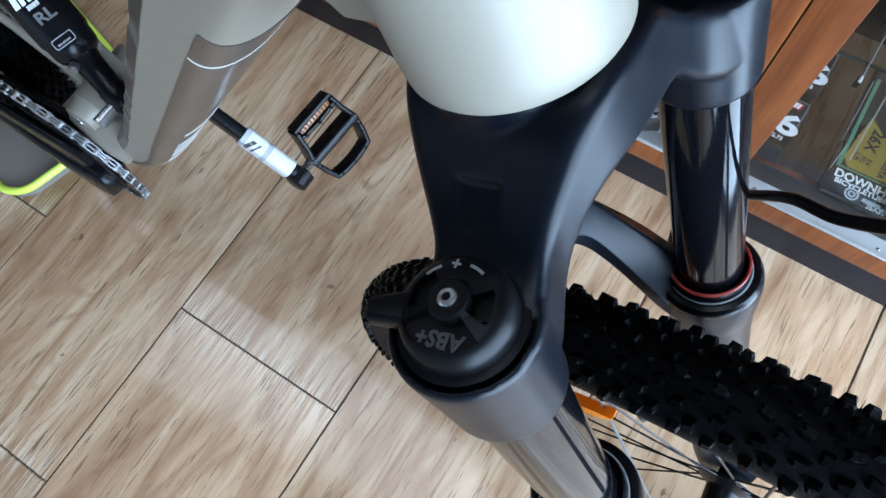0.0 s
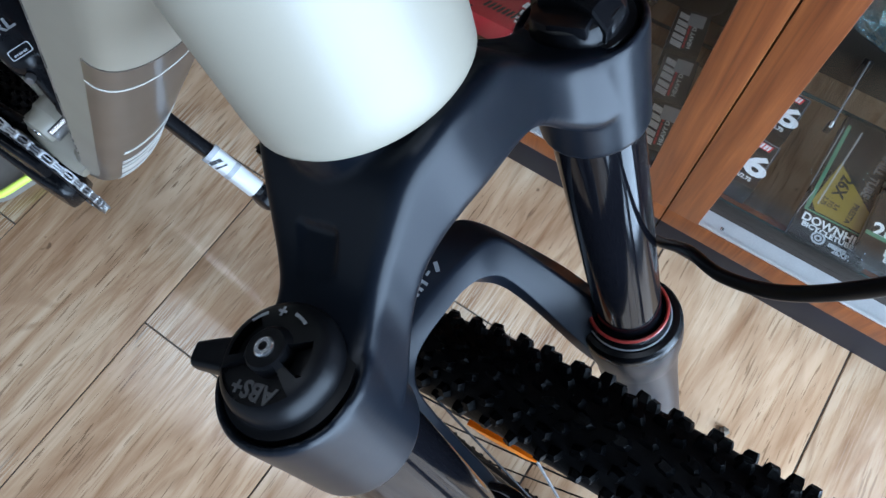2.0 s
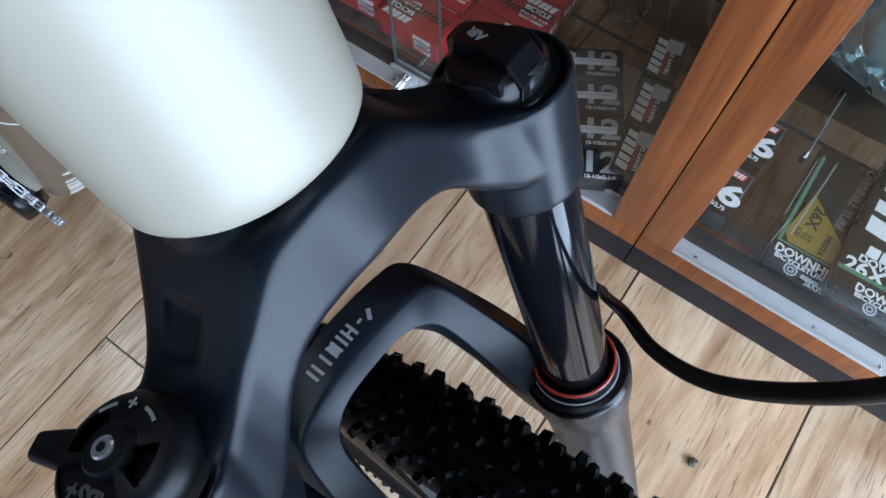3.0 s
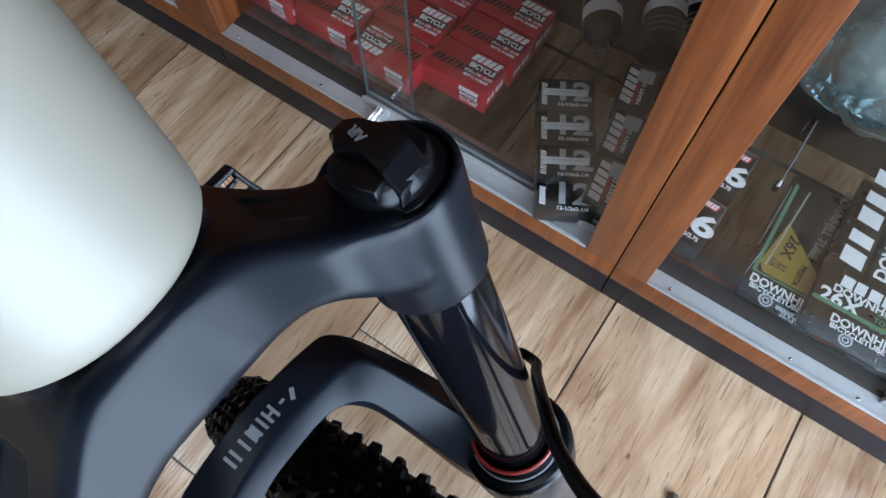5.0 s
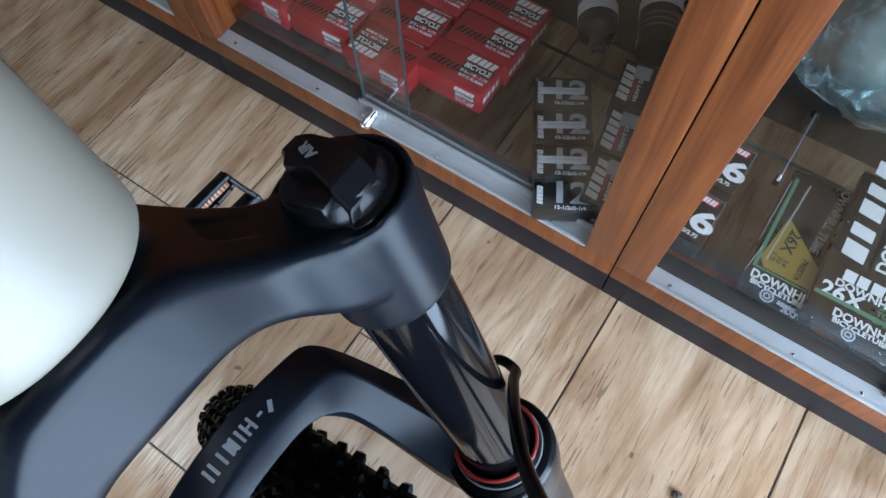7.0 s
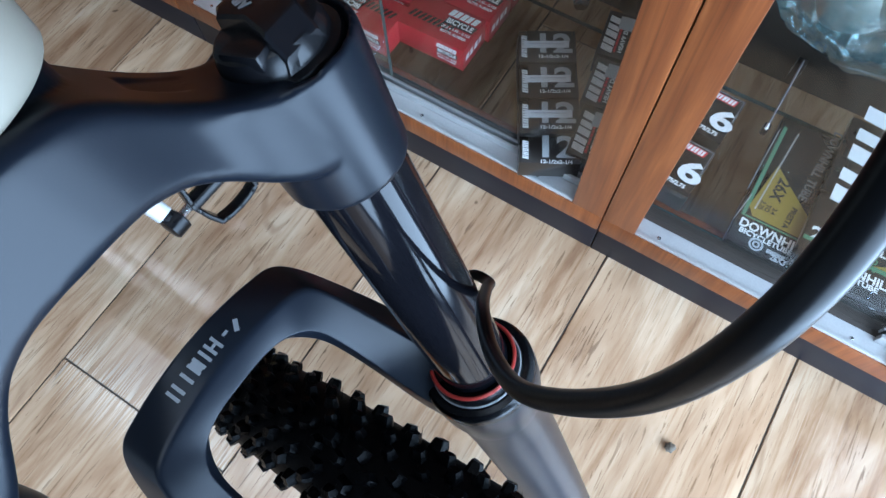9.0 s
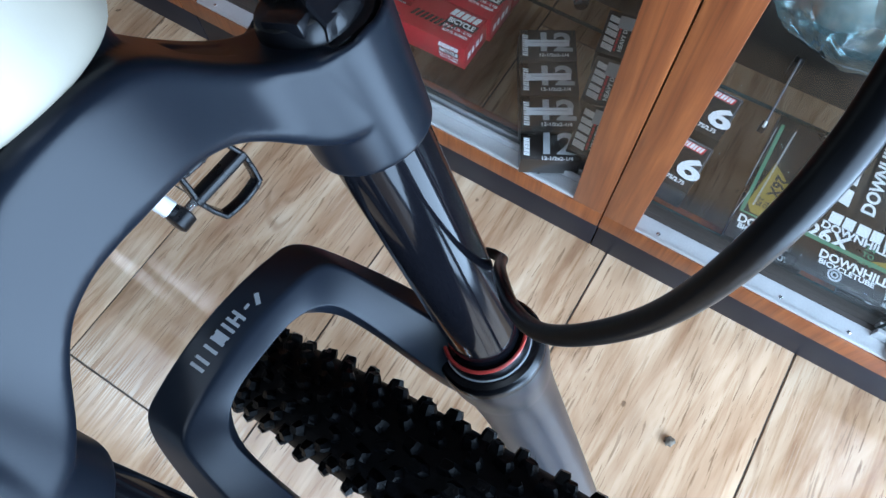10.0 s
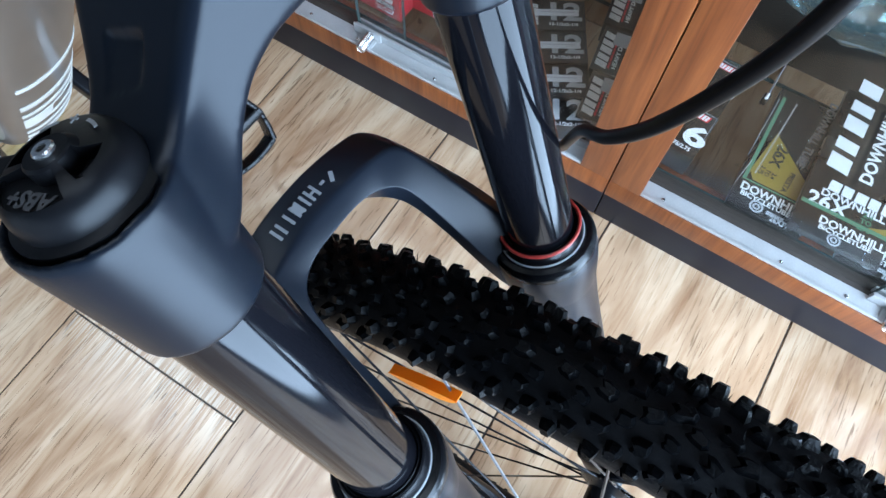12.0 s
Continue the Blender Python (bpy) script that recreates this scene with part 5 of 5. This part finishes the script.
def pedal_bar(points, w, h):
    """A cage rail along points in the platform's plane; w across the plane, h through it."""
    bm = sweep([Vector((x, y, 0)) for x, y in points], rounded(w, h, min(w, h) * 0.28, 4), (0, 0, 1))
    bm.transform(PM)
    return bm


pedal = part("pedal", pedal_bar(((-0.048, 0.0), (-0.02, 0.0), (0.02, 0.0), (0.047, 0.0)), 0.027, 0.012), BLACK_PLASTIC, bike, "black alloy platform pedal with an open cage and amber reflector")
for rail in (((-0.046, 0.0), (-0.042, 0.022), (-0.035, 0.04)), ((0.046, 0.0), (0.042, 0.022), (0.036, 0.04)), ((-0.046, 0.0), (-0.04, -0.02), (-0.036, -0.043)), ((0.046, 0.0), (0.04, -0.02), (0.036, -0.043))):
    part("pedal_rail", pedal_bar(rail, 0.024, 0.0076), BLACK_PLASTIC, pedal)
part("pedal_rail", pedal_bar([(0.036 * q, 0.0405 + 0.004 * (1 - q * q)) for q in (-1, -0.5, 0, 0.5, 1)], 0.022, 0.0065), BLACK_PLASTIC, pedal)
part("pedal_rail", pedal_bar([(0.036 * q, -0.0335 + 0.003 * (1 - q * q)) for q in (-1, -0.5, 0, 0.5, 1)], 0.018, 0.005), BLACK_PLASTIC, pedal)
part("pedal_rail", pedal_bar(((-0.037, -0.0455), (0.037, -0.0455)), 0.02, 0.006), BLACK_PLASTIC, pedal)
for sx, sy in ((-0.027, 0.042), (0.0, 0.0445), (0.027, 0.042), (-0.027, -0.033), (0.0, -0.031), (0.027, -0.033), (-0.043, 0.012), (0.043, 0.012)):
    for side in (-1, 1):
        pin = lathe((sx, sy, side * 0.009), (0, 0, side), ((0, 0.0022), (0.0035, 0.002), (0.0042, 0.001)), 8)
        pin.transform(PM)
        part("grip_pin", pin, BLACK_PLASTIC, pedal)
for side in (-1, 1):
    rf = block(-0.03, 0.03, -0.0425, -0.0365, side * 0.007 - 0.0012, side * 0.007 + 0.0012, 0.0005)
    rf.transform(PM)
    ref = part("pedal_reflector", rf, DULL_AMBER, pedal, "ribbed amber reflector")
    for k in range(10):
        rb = block(-0.0288 + k * 0.0062, -0.0268 + k * 0.0062, -0.0425, -0.0365, side * 0.0083 - 0.0005, side * 0.0083 + 0.0005)
        rb.transform(PM)
        part("reflector_rib", rb, BLACK_PLASTIC, ref)
part("pedal_axle", rod(C1, PM.translation - e1 * 0.04, 0.0062, 16), STEEL, pedal, "steel pedal axle")


# ---- wheels ----
def wheel_tyre(centre, side, up, radius, fat, step, name, parent, rows):
    """A knobbly tyre: a round carcass with rows of blocks."""
    side, up = side.normalized(), up.normalized()
    fwd = side.cross(up)
    n, m = 120, 18
    rc = radius - 0.004 - fat
    rings = []
    for k in range(n):
        a = k * math.tau / n
        o = up * math.cos(a) + fwd * math.sin(a)
        rings.append([centre + o * (rc + fat * math.cos(b)) + side * fat * 1.04 * math.sin(b) for b in [j * math.tau / m for j in range(m)]])
    bm = loft(rings, closed=True)
    rng = random.Random(3)
    vs, fs = [], []
    for i in range(step):
        for q, (lat, l, w, tall, shift) in enumerate(rows):
            a = (i + shift + rng.uniform(-0.08, 0.08)) * math.tau / step
            b = lat
            o = up * math.cos(a) + fwd * math.sin(a)
            t = fwd * math.cos(a) - up * math.sin(a)
            out = o * math.cos(b) + side * math.sin(b)
            lat_v = side * math.cos(b) - o * math.sin(b)
            c = centre + o * rc + out * (fat - 0.001)
            sw = rng.uniform(-0.3, 0.3)
            t, lat_v = t * math.cos(sw) + lat_v * math.sin(sw), lat_v * math.cos(sw) - t * math.sin(sw)
            base = len(vs)
            grow = rng.uniform(0.9, 1.1)
            tall = tall * rng.uniform(0.85, 1.2)
            # a block with a notched trailing edge, steep walls and a flat worn top
            outline = [(u + rng.uniform(-0.09, 0.09), v + rng.uniform(-0.09, 0.09)) for u, v in
                       ((-0.5, -0.42), (-0.22, -0.55), (0.42, -0.5), (0.56, 0.0), (0.42, 0.5), (-0.22, 0.55), (-0.5, 0.42), (-0.3, 0.0))]
            tilt = rng.uniform(-0.12, 0.12)
            for z, k in ((0, 1.02 * grow), (tall * 0.82, 0.82 * grow), (tall + 0.001, 0.62 * grow)):
                for u, v in outline:
                    vs.append(c + out * (z * (1 + tilt * u)) + t * u * l * k + lat_v * v * w * k)
            for lo in (base, base + 8):
                fs += [[lo + j, lo + (j + 1) % 8, lo + 8 + (j + 1) % 8, lo + 8 + j] for j in range(8)]
            fs.append([base + 16 + j for j in range(8)])
            # a moulding whisker beside some of the blocks
            if rng.random() < 0.4:
                foot = c + t * l * 0.8 * rng.uniform(-1, 1) + lat_v * w * 0.7 * rng.choice((-1, 1))
                tip = foot + out * rng.uniform(0.004, 0.0075) + t * rng.uniform(-0.002, 0.002) + lat_v * rng.uniform(-0.002, 0.002)
                w0 = len(vs)
                vs += [foot + t * 0.00045, foot - t * 0.0003 + lat_v * 0.0004, foot - t * 0.0003 - lat_v * 0.0004, tip]
                fs += [[w0, w0 + 1, w0 + 3], [w0 + 1, w0 + 2, w0 + 3], [w0 + 2, w0, w0 + 3]]
    me = bpy.data.meshes.new("knobs")
    me.from_pydata(vs, [], fs)
    kb = bmesh.new()
    kb.from_mesh(me)
    bpy.data.meshes.remove(me)
    bmesh.ops.recalc_face_normals(kb, faces=kb.faces)
    tyre = part(name, bm, RUBBER, parent, "black knobbly mountain bike tyre", angle=0.5)
    part("tread", kb, KNOB, tyre, "small black tread blocks", angle=0.5)["kind"] = "stuff"
    return tyre


ROWSET = [(s * lat, l, w, tall, (shift + (0.5 if s < 0 else 0)) % 1) for lat, l, w, tall, shift in
          ((0.13, 0.0088, 0.0058, 0.0034, 0.0), (0.42, 0.0074, 0.0056, 0.0036, 0.5), (0.7, 0.0078, 0.0054, 0.004, 0.1), (0.98, 0.007, 0.0056, 0.0046, 0.55), (1.22, 0.0068, 0.0052, 0.0046, 0.15)) for s in (-1, 1)]
WC = FORK @ AXLE
WS = (FORK.to_3x3() @ Vector((-0.0262, 1, 0.0118))).normalized()
WU = Vector((0, 0, 1))
WU = (WU - WS * WS.z).normalized()
WF = WS.cross(WU)
wheel_tyre(WC, WS, WU, 0.3541, 0.0222, 128, "front_tyre", bike, ROWSET)
rim_prof = ((-0.0125, 0.304), (-0.0125, 0.294), (-0.0105, 0.284), (-0.006, 0.278), (0.006, 0.278), (0.0105, 0.284), (0.0125, 0.294), (0.0125, 0.304), (0.0108, 0.304), (0.0103, 0.298), (-0.0103, 0.298), (-0.0108, 0.304))
rim = part("front_rim", lathe(WC, WS, rim_prof, 96, caps=False, closed=True), BLACK_PLASTIC, bike, "black aluminium rim")
hub = part("front_hub", lathe(WC - WS * 0.05, WS, ((0, 0.009), (0.012, 0.01), (0.014, 0.024), (0.017, 0.024), (0.022, 0.014), (0.05, 0.012), (0.078, 0.014), (0.083, 0.024), (0.086, 0.024), (0.088, 0.01), (0.1, 0.009)), 32), BLACK_PLASTIC, bike, "black front hub")
for k in range(32):
    a = k * math.tau / 32
    lean = 0.55 if (k // 2) % 2 else -0.55
    s = -1 if k % 2 else 1
    o1 = WU * math.cos(a) + WF * math.sin(a)
    o0 = WU * math.cos(a + lean) + WF * math.sin(a + lean)
    part("spoke", rod(WC + WS * s * 0.034 + o0 * 0.022, WC + WS * s * 0.003 + o1 * 0.28, 0.001, 6), CHAIN_STEEL if k in (29, 1) else BLACK_PLASTIC, hub)


def wheel_point(angle, r, lat):
    a = radians(angle)
    return WC + (WU * math.cos(a) + WF * math.sin(a)) * r + WS * lat


# angles from straight up; the fork leans 21.3 degrees back
refl = bmesh.new()
arc_in = [(-47.2 + k * 15.0 / 16, 0.2325 + 0.0115 * abs(k / 8 - 1) ** 3) for k in range(17)]
lo = [wheel_point(a, r, -0.012) for a, r in arc_in] + [wheel_point(a, 0.2445, -0.012) for a, r in arc_in[::-1]]
hi = [p - WS * -0.007 for p in lo]
va, vb = [refl.verts.new(p) for p in lo], [refl.verts.new(p) for p in hi]
refl.faces.new(va), refl.faces.new(vb[::-1])
for k in range(len(lo)):
    q = (k + 1) % len(lo)
    refl.faces.new((va[k], vb[k], vb[q], va[q]))
bmesh.ops.recalc_face_normals(refl, faces=refl.faces)
part("spoke_reflector", refl, AMBER, hub, "amber spoke reflector")
v0, v1 = wheel_point(-29, 0.278, 0), wheel_point(-29, 0.238, 0)
valve = part("valve", lathe(v0, v1 - v0, ((0, 0.0045), (0.004, 0.0045), (0.005, 0.0032), (0.022, 0.0032), (0.0225, 0.0038), (0.03, 0.0038), (0.031, 0.0022), (0.04, 0.0018)), 14), STEEL, rim, "steel tube valve")
part("valve_cap", lathe(v1 + (v0 - v1) * 0.3, v1 - v0, ((0, 0.0036), (0.013, 0.0036), (0.015, 0.002)), 14), MATT_BLACK, valve)

RW = Vector((-1.035, -0.425, 0.3545))
wheel_tyre(RW, Vector((0.0, 1, -0.03)), Vector((0, 0.03, 1)), 0.3541, 0.0222, 128, "rear_tyre", bike, ROWSET)
part("rear_rim", lathe(RW, Vector((0.0, 1, -0.03)), rim_prof, 72, caps=False, closed=True), BLACK_PLASTIC, bike)
rh = part("rear_hub", lathe(RW - Vector((0, 0.06, 0)), (0, 1, 0), ((0, 0.009), (0.03, 0.024), (0.09, 0.024), (0.12, 0.009)), 24), BLACK_PLASTIC, bike)
for k in range(32):
    a, s = k * math.tau / 32, (-1 if k % 2 else 1)
    o1 = Vector((math.sin(a), 0, math.cos(a)))
    o0 = Vector((math.sin(a + 0.5 * s), 0, math.cos(a + 0.5 * s)))
    part("spoke", rod(RW + Vector((0, s * 0.03, 0)) + o0 * 0.022, RW + Vector((0, s * 0.003, 0)) + o1 * 0.28, 0.001, 5), BLACK_PLASTIC, rh)

# brake hose: up from the far leg, then forward and away
hose_pts = [(-0.034, 0.078, -0.235), (-0.026, 0.0835, -0.19), (-0.011, 0.0895, -0.160), (0.0032, 0.0876, -0.152), (0.0131, 0.078, -0.1363), (0.0353, 0.0585, -0.1021), (0.0562, 0.0416, -0.0809), (0.08, 0.0295, -0.0543), (0.1053, 0.0268, -0.0232), (0.1213, 0.0285, 0.0069), (0.1283, 0.0399, 0.0256), (0.13, 0.0614, 0.0471), (0.1243, 0.0954, 0.0901), (0.105, 0.13, 0.16)]
part("brake_hose", pipe([FORK @ p for p in glide(hose_pts, 150)], 0.0023, 18), HOSE, bike, "black brake hose in a loose curve")

crumb = thing("floor_crumb", (0.227, -0.209, 0), "small dark crumb of dirt lying on the tile", "debris")
cb = bmesh.new()
bmesh.ops.create_icosphere(cb, subdivisions=3, radius=0.0065)
for v in cb.verts:
    v.co = Vector((0.227, -0.209, 0.0055)) + v.co * (1 + 0.5 * noise.noise(v.co * 300))
part("crumb", cb, worn("dry_dirt", (0.11, 0.085, 0.06), 0.9, vary=0.3), crumb)

# ---- floor tiles, 0.30 by 0.60 m, laid in half bond ----
PITCH, LONG, GAP = 0.3025, 0.604, 0.0028


def tile_mesh(w, l):
    bm = block(-w / 2, w / 2, -l / 2, l / 2, -0.009, 0.0)
    edges = [e for e in bm.edges if all(v.co.z > -0.001 for v in e.verts)]
    bmesh.ops.bevel(bm, geom=edges, offset=0.0009, segments=2, affect="EDGES")
    me = bpy.data.meshes.new("tile")
    bm.to_mesh(me)
    bm.free()
    me.materials.append(TILE)
    return me


TILE_SHAPES = {}


def tile_of(w, l):
    if (w, l) not in TILE_SHAPES:
        TILE_SHAPES[w, l] = tile_mesh(w, l)
    return TILE_SHAPES[w, l]


# whole tiles, and cut ones along the walls
for ci in range(math.floor((X0 - 0.0285) / PITCH), math.ceil((X1 - 0.0285) / PITCH)):
    xa, xb = 0.0285 + ci * PITCH, 0.0285 + (ci + 1) * PITCH
    start = -0.558 if ci % 2 == 0 else -0.26
    for rj in range(-5, 3):
        ya, yb = start + rj * LONG, start + (rj + 1) * LONG
        x0, x1, y0, y1 = max(xa, X0), min(xb, X1), max(ya, Y0), min(yb, Y1)
        if x1 - x0 < 0.02 or y1 - y0 < 0.02:
            continue
        tl = new("tile", tile_of(round(x1 - x0 - GAP, 4), round(y1 - y0 - GAP, 4)))
        tl.parent = floor
        tl.matrix_basis = Matrix.Translation(((x0 + x1) / 2, (y0 + y1) / 2, 0.0))
